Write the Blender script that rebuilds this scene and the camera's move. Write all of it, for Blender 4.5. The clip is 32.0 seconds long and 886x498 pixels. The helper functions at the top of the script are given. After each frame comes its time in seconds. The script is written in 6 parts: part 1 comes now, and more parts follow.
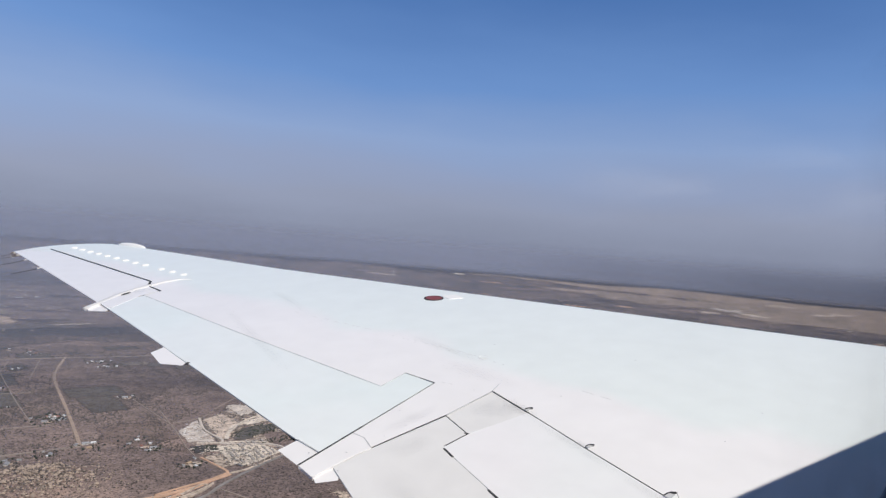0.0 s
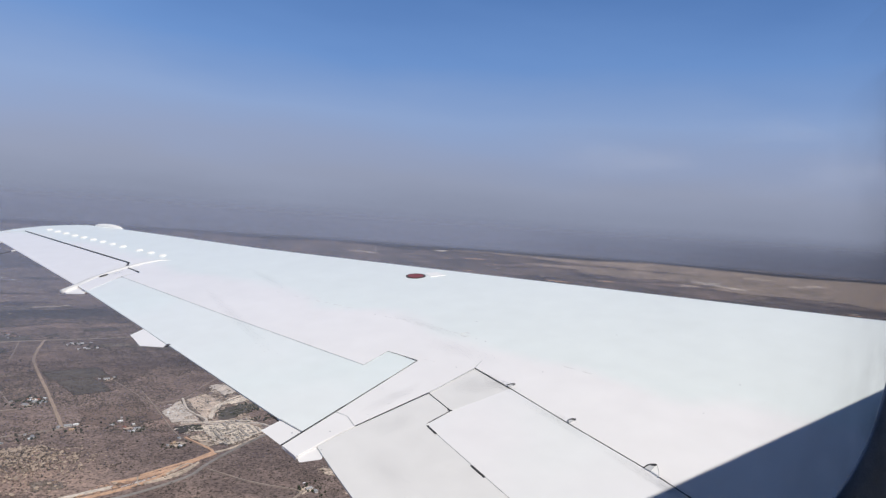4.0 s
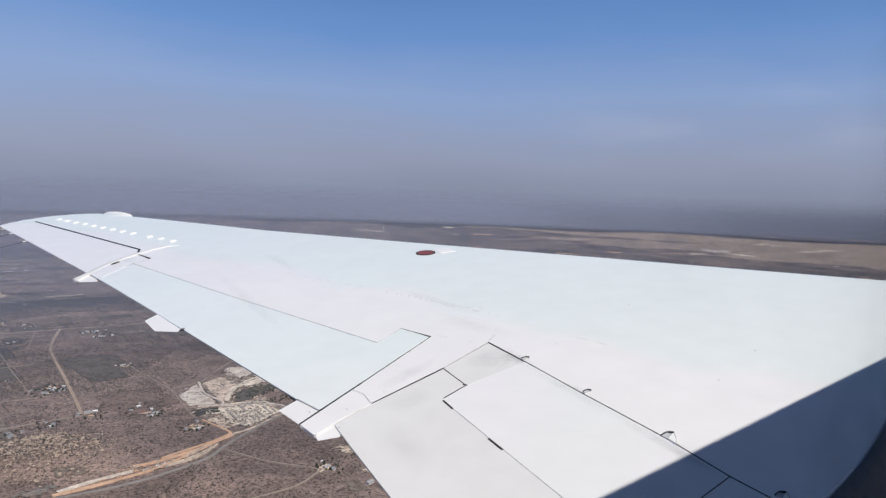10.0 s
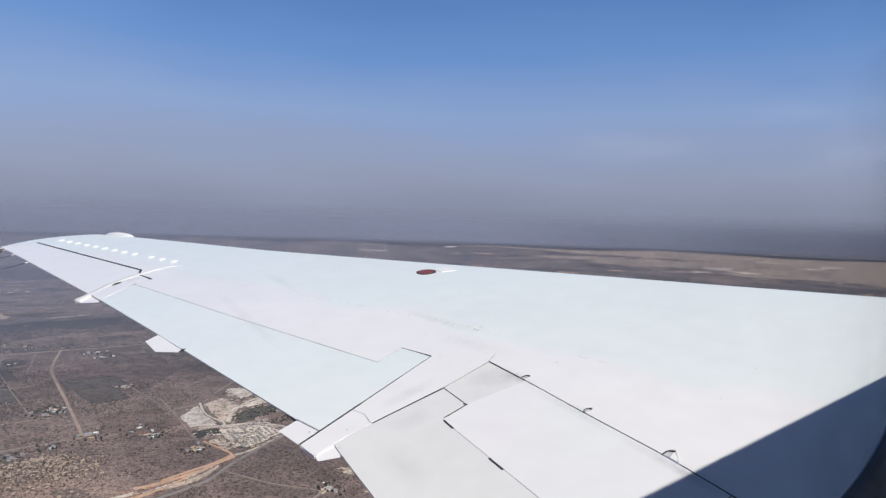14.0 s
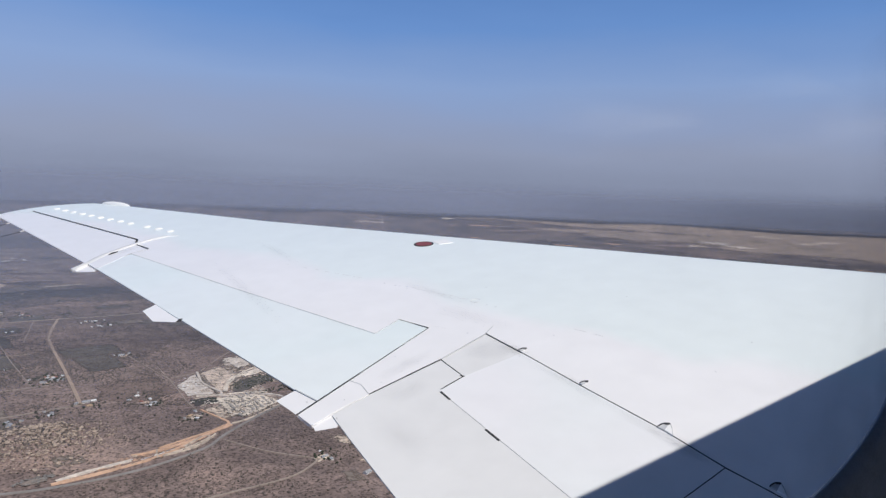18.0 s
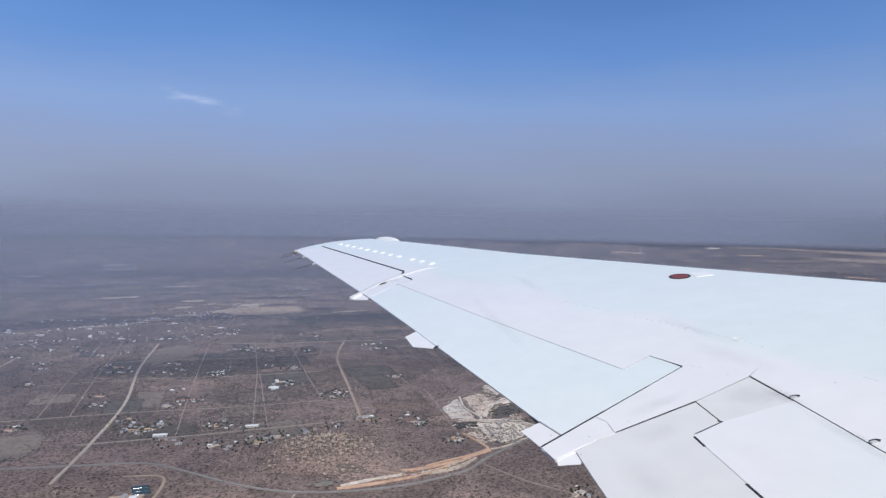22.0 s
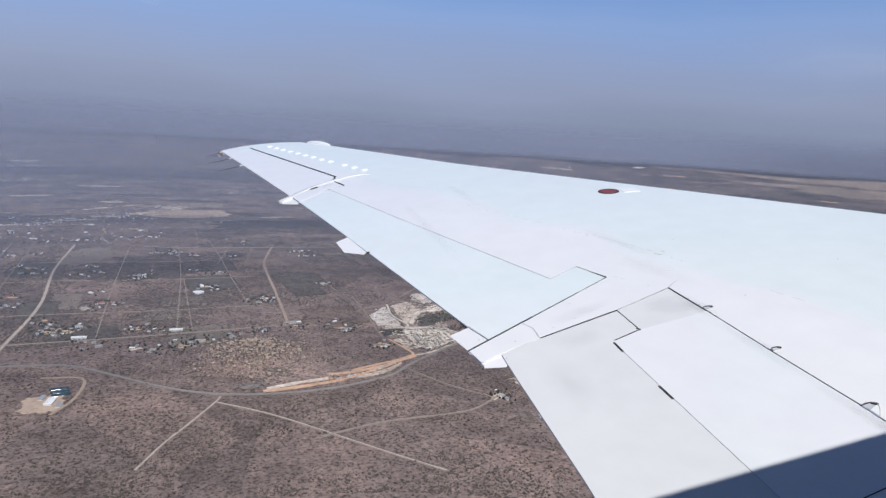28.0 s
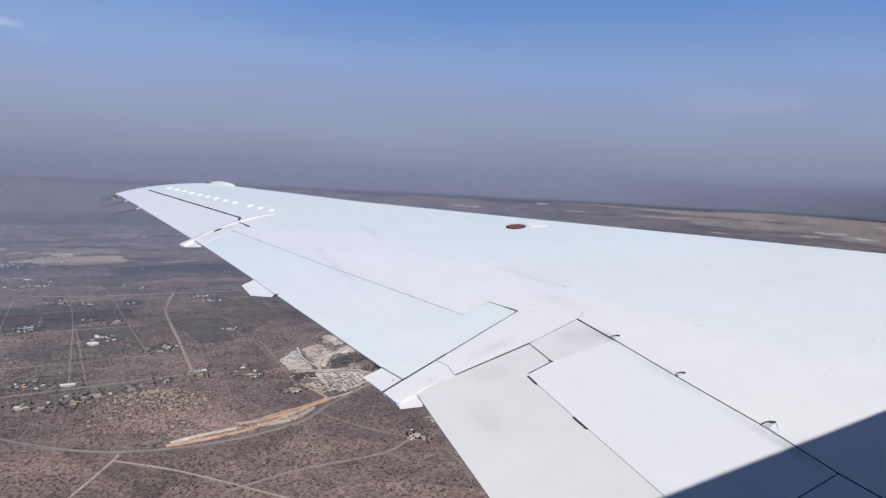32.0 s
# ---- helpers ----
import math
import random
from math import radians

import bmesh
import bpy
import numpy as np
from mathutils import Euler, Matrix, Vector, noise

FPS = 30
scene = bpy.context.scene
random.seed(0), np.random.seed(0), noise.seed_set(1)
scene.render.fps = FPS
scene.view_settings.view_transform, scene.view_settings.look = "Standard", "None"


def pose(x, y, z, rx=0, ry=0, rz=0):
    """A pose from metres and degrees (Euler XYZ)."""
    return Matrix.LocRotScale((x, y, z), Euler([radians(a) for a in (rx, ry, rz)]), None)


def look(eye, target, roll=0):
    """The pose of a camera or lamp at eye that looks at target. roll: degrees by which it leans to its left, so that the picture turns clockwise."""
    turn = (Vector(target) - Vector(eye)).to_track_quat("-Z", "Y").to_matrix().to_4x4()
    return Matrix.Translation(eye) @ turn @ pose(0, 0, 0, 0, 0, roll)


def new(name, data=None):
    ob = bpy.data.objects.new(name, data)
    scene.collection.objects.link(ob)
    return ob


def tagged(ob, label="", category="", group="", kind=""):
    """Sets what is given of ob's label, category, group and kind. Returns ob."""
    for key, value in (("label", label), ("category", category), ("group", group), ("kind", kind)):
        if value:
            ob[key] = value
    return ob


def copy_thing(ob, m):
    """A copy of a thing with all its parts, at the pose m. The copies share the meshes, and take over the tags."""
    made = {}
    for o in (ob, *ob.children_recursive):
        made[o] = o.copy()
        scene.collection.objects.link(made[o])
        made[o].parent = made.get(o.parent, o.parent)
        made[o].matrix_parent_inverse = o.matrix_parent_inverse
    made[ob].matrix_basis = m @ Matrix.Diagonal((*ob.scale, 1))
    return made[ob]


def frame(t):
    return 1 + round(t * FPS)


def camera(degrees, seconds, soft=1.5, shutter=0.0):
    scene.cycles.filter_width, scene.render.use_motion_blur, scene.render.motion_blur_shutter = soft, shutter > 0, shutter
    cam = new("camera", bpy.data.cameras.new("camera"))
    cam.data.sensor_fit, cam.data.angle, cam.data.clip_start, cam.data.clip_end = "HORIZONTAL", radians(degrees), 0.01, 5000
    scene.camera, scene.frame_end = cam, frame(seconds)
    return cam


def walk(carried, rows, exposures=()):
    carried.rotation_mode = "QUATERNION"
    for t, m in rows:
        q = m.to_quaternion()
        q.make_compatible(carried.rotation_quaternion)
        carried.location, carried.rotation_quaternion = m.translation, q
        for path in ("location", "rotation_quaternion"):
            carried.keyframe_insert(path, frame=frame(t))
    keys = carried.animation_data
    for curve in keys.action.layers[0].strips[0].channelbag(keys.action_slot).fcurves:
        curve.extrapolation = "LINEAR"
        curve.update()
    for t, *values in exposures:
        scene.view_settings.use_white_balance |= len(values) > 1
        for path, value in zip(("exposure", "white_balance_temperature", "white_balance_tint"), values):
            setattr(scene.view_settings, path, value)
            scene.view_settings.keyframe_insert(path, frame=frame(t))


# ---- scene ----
cam = camera(66.36, 32.0, soft=1.35)
PATH = [
    (0, pose(-35.0212, -0.0122, 0.0035, 90.122, -4.739, -37.866)),
    (0.5, pose(-35.0385, -0.0443, 0.0267, 91.771, -4.876, -38.413)),
    (1, pose(-35.0347, -0.0337, 0.0223, 91.929, -4.232, -38.763)),
    (1.5, pose(-35.0205, -0.0183, 0.0065, 89.797, -3.591, -38.911)),
    (2, pose(-35.0076, -0.0170, 0.0009, 87.918, -2.968, -39.140)),
    (2.5, pose(-35.0213, -0.0159, 0.0069, 89.524, -5.407, -39.696)),
    (3, pose(-35.0176, -0.0192, 0.0052, 89.767, -5.388, -39.848)),
    (3.5, pose(-35.0128, -0.0096, 0.0074, 88.591, -4.904, -39.568)),
    (5.5, pose(-35.0154, -0.0071, 0.0094, 88.070, -2.992, -39.498)),
    (6, pose(-35.0109, -0.0105, -0.0004, 88.074, -2.610, -39.386)),
    (6.5, pose(-35.0101, -0.0103, 0.0039, 87.902, -2.413, -39.172)),
    (7, pose(-35.0086, -0.0018, 0.0018, 87.684, -2.835, -38.985)),
    (7.5, pose(-35.0143, -0.0079, 0.0072, 87.725, -3.316, -38.878)),
    (8, pose(-35.0235, -0.0072, 0.0149, 88.517, -4.334, -38.830)),
    (8.5, pose(-35.0239, -0.0003, 0.0111, 87.861, -2.734, -38.837)),
    (9, pose(-35.0013, 0.0238, -0.0104, 84.108, 0.371, -38.227)),
    (9.5, pose(-35.0123, 0.0082, 0.0017, 85.863, -2.426, -38.455)),
    (10, pose(-35.0130, 0.0058, 0.0027, 86.290, -2.097, -38.803)),
    (10.5, pose(-35.0097, 0.0070, -0.0028, 86.215, -0.848, -38.446)),
    (11, pose(-35.0118, 0.0024, 0.0006, 86.755, -1.212, -38.451)),
    (11.5, pose(-35.0131, -0.0076, 0.0029, 87.613, -1.261, -38.676)),
    (12, pose(-35.0176, -0.0082, 0.0090, 87.696, -1.516, -38.798)),
    (12.5, pose(-35.0168, -0.0013, 0.0038, 87.485, -1.602, -38.816)),
    (13, pose(-35.0171, -0.0007, 0.0013, 87.331, -1.290, -38.708)),
    (13.5, pose(-35.0106, 0.0010, -0.0025, 87.216, -1.489, -38.723)),
    (14, pose(-35.0118, -0.0059, 0.0029, 87.908, -1.814, -38.676)),
    (14.5, pose(-35.0125, 0.0059, 0.0061, 88.295, -3.948, -38.615)),
    (16.5, pose(-35.0064, 0.0041, 0.0078, 86.667, -2.500, -38.725)),
    (17, pose(-35.0086, 0.0054, 0.0036, 86.347, -2.368, -38.908)),
    (17.5, pose(-35.0111, 0.0042, 0.0062, 85.815, -2.262, -38.945)),
    (18, pose(-35.0110, 0.0046, 0.0038, 85.543, -2.310, -38.921)),
    (18.5, pose(-35.0169, 0.0047, 0.0057, 85.231, -2.385, -39.161)),
    (19, pose(-35.0073, 0.0044, -0.0017, 86.077, -1.807, -39.245)),
    (19.5, pose(-35.0005, 0.0041, -0.0064, 86.293, -0.934, -39.155)),
    (20, pose(-34.9974, 0.0106, -0.0128, 86.380, -0.217, -38.856)),
    (20.5, pose(-34.9990, -0.0016, -0.0093, 85.465, 1.333, -38.380)),
    (21, pose(-34.9647, 0.0109, -0.0276, 85.155, 2.522, -33.740)),
    (21.5, pose(-34.9761, -0.0179, 0.0062, 88.382, -0.146, -26.271)),
    (22, pose(-34.9668, -0.0147, 0.0084, 87.596, -0.890, -17.569)),
    (22.5, pose(-34.9569, -0.0313, -0.0010, 86.992, 2.096, -11.507)),
    (23, pose(-34.9579, -0.0233, -0.0034, 88.711, 1.342, -10.333)),
    (23.5, pose(-34.9534, -0.0364, -0.0000, 90.813, 0.286, -14.901)),
    (24, pose(-34.9806, -0.0272, 0.0102, 89.813, -3.372, -18.391)),
    (24.5, pose(-34.9694, -0.0078, 0.0010, 87.337, -3.711, -20.043)),
    (25, pose(-34.9712, -0.0089, 0.0059, 85.773, -4.293, -20.931)),
    (25.5, pose(-34.9787, -0.0060, 0.0123, 85.698, -6.289, -21.577)),
    (26, pose(-34.9936, -0.0103, 0.0288, 85.107, -5.947, -22.751)),
    (26.5, pose(-34.9457, 0.0267, -0.0144, 79.832, -3.347, -23.324)),
    (28.5, pose(-34.9770, 0.0117, -0.0119, 80.519, -3.387, -23.189)),
    (29, pose(-34.9686, 0.0207, -0.0133, 80.782, -2.616, -24.123)),
    (29.5, pose(-34.9567, 0.0346, -0.0246, 81.339, -2.607, -25.694)),
    (30, pose(-34.9568, 0.0318, -0.0197, 82.128, -2.990, -27.205)),
    (30.5, pose(-34.9774, 0.0136, -0.0089, 83.838, -3.143, -28.352)),
    (31, pose(-34.9742, 0.0013, 0.0015, 84.692, -2.807, -29.205)),
    (31.5, pose(-34.9729, 0.0402, -0.0137, 84.607, -2.940, -29.854)),
    (32, pose(-34.9601, 0.0380, -0.0186, 83.885, -2.778, -30.876)),
]
TINT = [(0, -0.01, 6620, 10), (7, -0.03, 6570, 10), (14, -0.03, 6520, 10), (17, -0.05, 6370, 10), (20, -0.06, 6350, 10), (21, -0.07, 6220, 10), (22, -0.06, 6080, 10), (23, 0.06, 6170, 10), (24, 0.03, 6120, 10), (25, 0.01, 6070, 10), (26, 0.02, 6120, 10), (29, 0.0, 6190, 10), (30, -0.03, 6220, 10), (31, -0.06, 6240, 10), (32, -0.06, 6320, 10)]
walk(cam, PATH, TINT)

# ---- world, sun ----
SUN_WAY = Vector((0.03, -0.57, 0.81)).normalized()      # towards the sun
world = bpy.data.worlds.new("sky")
scene.world = world
world.use_nodes = True
wn, wl = world.node_tree.nodes, world.node_tree.links
wn.clear()
sky = wn.new("ShaderNodeTexSky")
sky.sky_type = "NISHITA"
sky.sun_disc = False
sky.sun_elevation = math.asin(SUN_WAY.z)
sky.sun_rotation = math.atan2(SUN_WAY.x, SUN_WAY.y) % (2 * math.pi)
sky.altitude, sky.air_density, sky.dust_density, sky.ozone_density = 2000, 0.8, 3.0, 0.6
coord = wn.new("ShaderNodeTexCoord")
split = wn.new("ShaderNodeSeparateXYZ")
wl.new(coord.outputs["Generated"], split.inputs[0])
stretch = wn.new("ShaderNodeMapping")
stretch.inputs["Scale"].default_value = (2.2, 2.2, 9.0)
wl.new(coord.outputs["Generated"], stretch.inputs[0])
drift = wn.new("ShaderNodeTexNoise")
drift.inputs["Scale"].default_value, drift.inputs["Detail"].default_value = 1.3, 5.0
wl.new(stretch.outputs[0], drift.inputs["Vector"])
wob = wn.new("ShaderNodeMath")
wob.operation = "MULTIPLY_ADD"
wob.inputs[1].default_value, wob.inputs[2].default_value = 0.07, -0.035
wl.new(drift.outputs[0], wob.inputs[0])
height = wn.new("ShaderNodeMath")
height.operation = "ADD"
wl.new(split.outputs["Z"], height.inputs[0])
wl.new(wob.outputs[0], height.inputs[1])
haze = wn.new("ShaderNodeValToRGB")
haze.color_ramp.interpolation = "EASE"
for n, (p, c) in enumerate(((0.0, 0.98), (0.07, 0.96), (0.14, 0.93), (0.24, 0.90), (0.36, 0.80), (0.75, 0.0))):
    e = haze.color_ramp.elements[n] if n < 2 else haze.color_ramp.elements.new(p)
    e.position, e.color = p, (c, c, c, 1)
wl.new(height.outputs[0], haze.inputs[0])
tone = wn.new("ShaderNodeValToRGB")
for n, (p, c) in enumerate(((0.0, (0.221, 0.250, 0.348)), (0.030, (0.250, 0.284, 0.393)), (0.065, (0.286, 0.327, 0.455)), (0.11, (0.286, 0.355, 0.538)), (0.155, (0.265, 0.378, 0.630)), (0.24, (0.156, 0.302, 0.630)), (0.36, (0.083, 0.205, 0.520)))):
    e = tone.color_ramp.elements[n] if n < 2 else tone.color_ramp.elements.new(p)
    e.position, e.color = p, (*c, 1)
wl.new(height.outputs[0], tone.inputs[0])
SKY_STRENGTH = 0.029
lift = wn.new("ShaderNodeMix")
lift.data_type = "RGBA"
wl.new(haze.outputs[0], lift.inputs[0])
wl.new(sky.outputs[0], lift.inputs[6])
scale = wn.new("ShaderNodeVectorMath")
scale.operation = "SCALE"
ahead = wn.new("ShaderNodeMapRange")
ahead.inputs["From Min"].default_value, ahead.inputs["From Max"].default_value = -0.35, 0.75
ahead.inputs["To Min"].default_value, ahead.inputs["To Max"].default_value = 1.15 / SKY_STRENGTH, 1.04 / SKY_STRENGTH
wl.new(split.outputs["X"], ahead.inputs[0])
wl.new(ahead.outputs[0], scale.inputs["Scale"])
wl.new(tone.outputs[0], scale.inputs[0])
wl.new(scale.outputs[0], lift.inputs[7])
bg = wn.new("ShaderNodeBackground")
bg.inputs["Strength"].default_value = SKY_STRENGTH
wl.new(lift.outputs[2], bg.inputs[0])
wl.new(bg.outputs[0], wn.new("ShaderNodeOutputWorld").inputs[0])

sun = new("sun", bpy.data.lights.new("sun", "SUN"))
sun.data.energy, sun.data.angle, sun.data.color = 3.75, radians(0.53), (1.0, 0.96, 0.91)
sun.matrix_world = look(SUN_WAY * 50, (0, 0, 0))


# ---- materials ----
def mat(name, base, rough=0.6, metal=0.0, vary=0.15, size=1.0, bump=0.0, fine=None, spec=0.5, drift=None, joint=None):
    """A painted, earthy or metal surface: base colour, mottled at two scales (size in metres), with relief."""
    m = bpy.data.materials.new(name)
    m.use_nodes = True
    nt = m.node_tree
    b = nt.nodes["Principled BSDF"]
    b.inputs["Roughness"].default_value, b.inputs["Metallic"].default_value = rough, metal
    b.inputs["Specular IOR Level"].default_value = spec
    geo = nt.nodes.new("ShaderNodeNewGeometry")
    big, small = nt.nodes.new("ShaderNodeTexNoise"), nt.nodes.new("ShaderNodeTexNoise")
    for tex, s, d in ((big, 1.0 / size, 4), (small, 1.0 / (fine or size * 0.13), 5)):
        tex.inputs["Scale"].default_value, tex.inputs["Detail"].default_value = s, d
        nt.links.new(geo.outputs["Position"], tex.inputs["Vector"])
    add = nt.nodes.new("ShaderNodeMath")
    add.operation = "ADD"
    nt.links.new(big.outputs[0], add.inputs[0])
    nt.links.new(small.outputs[0], add.inputs[1])
    ramp = nt.nodes.new("ShaderNodeMapRange")
    ramp.inputs["From Min"].default_value, ramp.inputs["From Max"].default_value = 0.65, 1.35
    ramp.inputs["To Min"].default_value, ramp.inputs["To Max"].default_value = 1 - vary, 1 + vary
    nt.links.new(add.outputs[0], ramp.inputs[0])
    mul = nt.nodes.new("ShaderNodeVectorMath")
    mul.operation = "SCALE"
    mul.inputs[0].default_value = base
    nt.links.new(ramp.outputs[0], mul.inputs["Scale"])
    if drift:
        hue, slow = nt.nodes.new("ShaderNodeMix"), nt.nodes.new("ShaderNodeTexNoise")
        hue.data_type = "RGBA"
        hue.inputs[6].default_value, hue.inputs[7].default_value = (*base, 1), (*drift, 1)
        slow.inputs["Scale"].default_value = 0.8
        wide = nt.nodes.new("ShaderNodeMapRange")
        wide.inputs["From Min"].default_value, wide.inputs["From Max"].default_value = 0.38, 0.62
        nt.links.new(geo.outputs["Position"], slow.inputs["Vector"])
        nt.links.new(slow.outputs[0], wide.inputs[0])
        if joint:
            # base gives way to drift along a slanting line: a colour cast put into the paint
            spot, axes, slant, torn = nt.nodes.new("ShaderNodeTexCoord"), nt.nodes.new("ShaderNodeSeparateXYZ"), nt.nodes.new("ShaderNodeMath"), nt.nodes.new("ShaderNodeMath")
            nt.links.new(spot.outputs["Object"], axes.inputs[0])
            slant.operation = torn.operation = "MULTIPLY_ADD"
            slant.inputs[1].default_value, torn.inputs[1].default_value = joint[0], 1.0
            nt.links.new(axes.outputs["Y"], slant.inputs[0])
            nt.links.new(axes.outputs["X"], slant.inputs[2])
            nt.links.new(slow.outputs[0], torn.inputs[0])
            nt.links.new(slant.outputs[0], torn.inputs[2])
            nt.links.new(torn.outputs[0], wide.inputs[0])
            wide.inputs["From Min"].default_value, wide.inputs["From Max"].default_value = joint[1] + 0.62, joint[1] + 0.36
            wide.interpolation_type = "SMOOTHSTEP"
        nt.links.new(wide.outputs[0], hue.inputs[0])
        nt.links.new(hue.outputs[2], mul.inputs[0])
    nt.links.new(mul.outputs[0], b.inputs["Base Color"])
    if bump:
        bp = nt.nodes.new("ShaderNodeBump")
        bp.inputs["Strength"].default_value, bp.inputs["Distance"].default_value = 0.5, bump
        nt.links.new(small.outputs[0], bp.inputs["Height"])
        nt.links.new(bp.outputs[0], b.inputs["Normal"])
    return m


WING_WHITE = mat("wing_white_paint", (0.812, 0.864, 0.853), 0.28, vary=0.035, size=0.9, fine=0.16, bump=0.0003, spec=0.5, drift=(0.875, 0.864, 0.866), joint=(0.24, 3.05))
FLAP_COOL = mat("outer_flap_white_paint", (0.787, 0.858, 0.852), 0.3, vary=0.03, size=0.7, fine=0.12, bump=0.0003, drift=(0.82, 0.862, 0.862))
SPOILER_WHITE = mat("spoiler_white_paint", (0.85, 0.838, 0.85), 0.32, vary=0.03, size=0.6, fine=0.12, bump=0.0003, drift=(0.82, 0.848, 0.845))
FLAP_WHITE = mat("flap_white_paint", (0.755, 0.752, 0.748), 0.42, vary=0.035, size=0.5, fine=0.1, bump=0.0006, spec=0.3)
BRIGHT_WHITE = mat("bright_white_paint", (0.88, 0.88, 0.87), 0.4, vary=0.02, size=0.2)
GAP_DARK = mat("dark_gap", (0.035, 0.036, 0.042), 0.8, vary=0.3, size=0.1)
SEAM_GREY = mat("seam_sealant", (0.48, 0.49, 0.51), 0.7, vary=0.25, size=0.25, fine=0.03)
SMUDGE = mat("oil_smudge", (0.69, 0.69, 0.69), 0.6, vary=0.15, size=0.2, fine=0.02)
CAP_RED = mat("cap_red", (0.23, 0.06, 0.06), 0.5, vary=0.25, size=0.05)
SKIN = mat("fuselage_paint", (0.36, 0.36, 0.37), 0.4, vary=0.03, size=1.0)
LINING = mat("cabin_lining", (0.68, 0.72, 0.78), 0.75, vary=0.15, size=0.05, fine=0.004, bump=0.0002)
CABIN = mat("cabin_wall_panel", (0.74, 0.73, 0.70), 0.6, vary=0.04, size=0.5, fine=0.02)
SEAL = mat("window_seal", (0.17, 0.21, 0.29), 0.55, vary=0.2, size=0.03, fine=0.003)
PAD = mat("navy_padding", (0.07, 0.11, 0.20), 0.7, vary=0.2, size=0.05, fine=0.006)
ASPHALT = mat("asphalt", (0.25, 0.228, 0.212), 0.9, vary=0.2, size=40, fine=5)
DIRT_ROAD = mat("dirt_road", (0.36, 0.275, 0.215), 0.95, vary=0.2, size=30, fine=4)
PALE_ROAD = mat("pale_sand_road", (0.46, 0.385, 0.325), 0.95, vary=0.2, size=30, fine=4)
TRACK = mat("sandy_track", (0.30, 0.245, 0.207), 0.95, vary=0.2, size=20, fine=3)
SAND = mat("quarry_sand", (0.53, 0.435, 0.35), 0.95, vary=0.6, size=45, fine=8, bump=1.0)
PALE = mat("quarry_tailings", (0.69, 0.605, 0.52), 0.95, vary=0.45, size=45, fine=7, bump=1.0)
ORANGE = mat("orange_earth", (0.60, 0.385, 0.262), 0.95, vary=0.25, size=30, fine=6, bump=0.6)
FIELD = mat("fallow_field", (0.27, 0.215, 0.172), 0.95, vary=0.3, size=60, fine=9)
FALLOW = mat("tan_fallow_field", (0.47, 0.36, 0.28), 0.95, vary=0.25, size=60, fine=9)
RED_FIELD = mat("red_soil", (0.185, 0.132, 0.112), 0.95, vary=0.35, size=60, fine=8)
BURNT = mat("burnt_veld", (0.062, 0.055, 0.052), 0.95, vary=0.25, size=90, fine=14)
GRASS = mat("dry_grass_plain", (0.31, 0.242, 0.195), 0.95, vary=0.3, size=160, fine=30)
PLOT_DARK = mat("overgrown_plot", (0.105, 0.092, 0.082), 0.95, vary=0.4, size=60, fine=11)
PLOT_PALE = mat("grazed_plot", (0.205, 0.168, 0.142), 0.95, vary=0.3, size=60, fine=11)
ROCK = mat("granite", (0.23, 0.19, 0.165), 0.9, vary=0.35, size=25, fine=4, bump=0.8)
BUSH = mat("bushveld_leaves", (0.104, 0.087, 0.075), 0.9, vary=0.45, size=60, fine=6)
TREE = mat("evergreen_leaves", (0.035, 0.042, 0.026), 0.9, vary=0.4, size=40, fine=4)
WATER = mat("pond_water", (0.030, 0.055, 0.060), 0.12, vary=0.2, size=20)
WALL_WHITE = mat("white_plaster", (0.72, 0.70, 0.66), 0.8, vary=0.08, size=4)
WALL_TAN = mat("tan_plaster", (0.50, 0.38, 0.27), 0.8, vary=0.1, size=4)
ROOF_WHITE = mat("white_sheet_roof", (0.80, 0.80, 0.80), 0.5, vary=0.08, size=5)
ROOF_GREY = mat("grey_sheet_roof", (0.34, 0.34, 0.35), 0.6, vary=0.15, size=5)
ROOF_TAN = mat("tan_tiled_roof", (0.48, 0.34, 0.22), 0.8, vary=0.15, size=5)
ROOF_RED = mat("red_tiled_roof", (0.30, 0.14, 0.10), 0.8, vary=0.15, size=5)


BENCH = mat("grey_quarry_bench", (0.55, 0.485, 0.43), 0.95, vary=0.35, size=30, fine=4, bump=0.6)
TAN_BENCH = mat("tan_quarry_bench", (0.54, 0.44, 0.365), 0.95, vary=0.5, size=26, fine=5, bump=1.0)
DUSK_TRACK = mat("dark_wheel_ruts", (0.16, 0.138, 0.12), 0.95, vary=0.35, size=12, fine=3)
CREAM = mat("cream_tailings", (0.68, 0.59, 0.495), 0.95, vary=0.4, size=34, fine=6, bump=1.0)
SOFT = {}


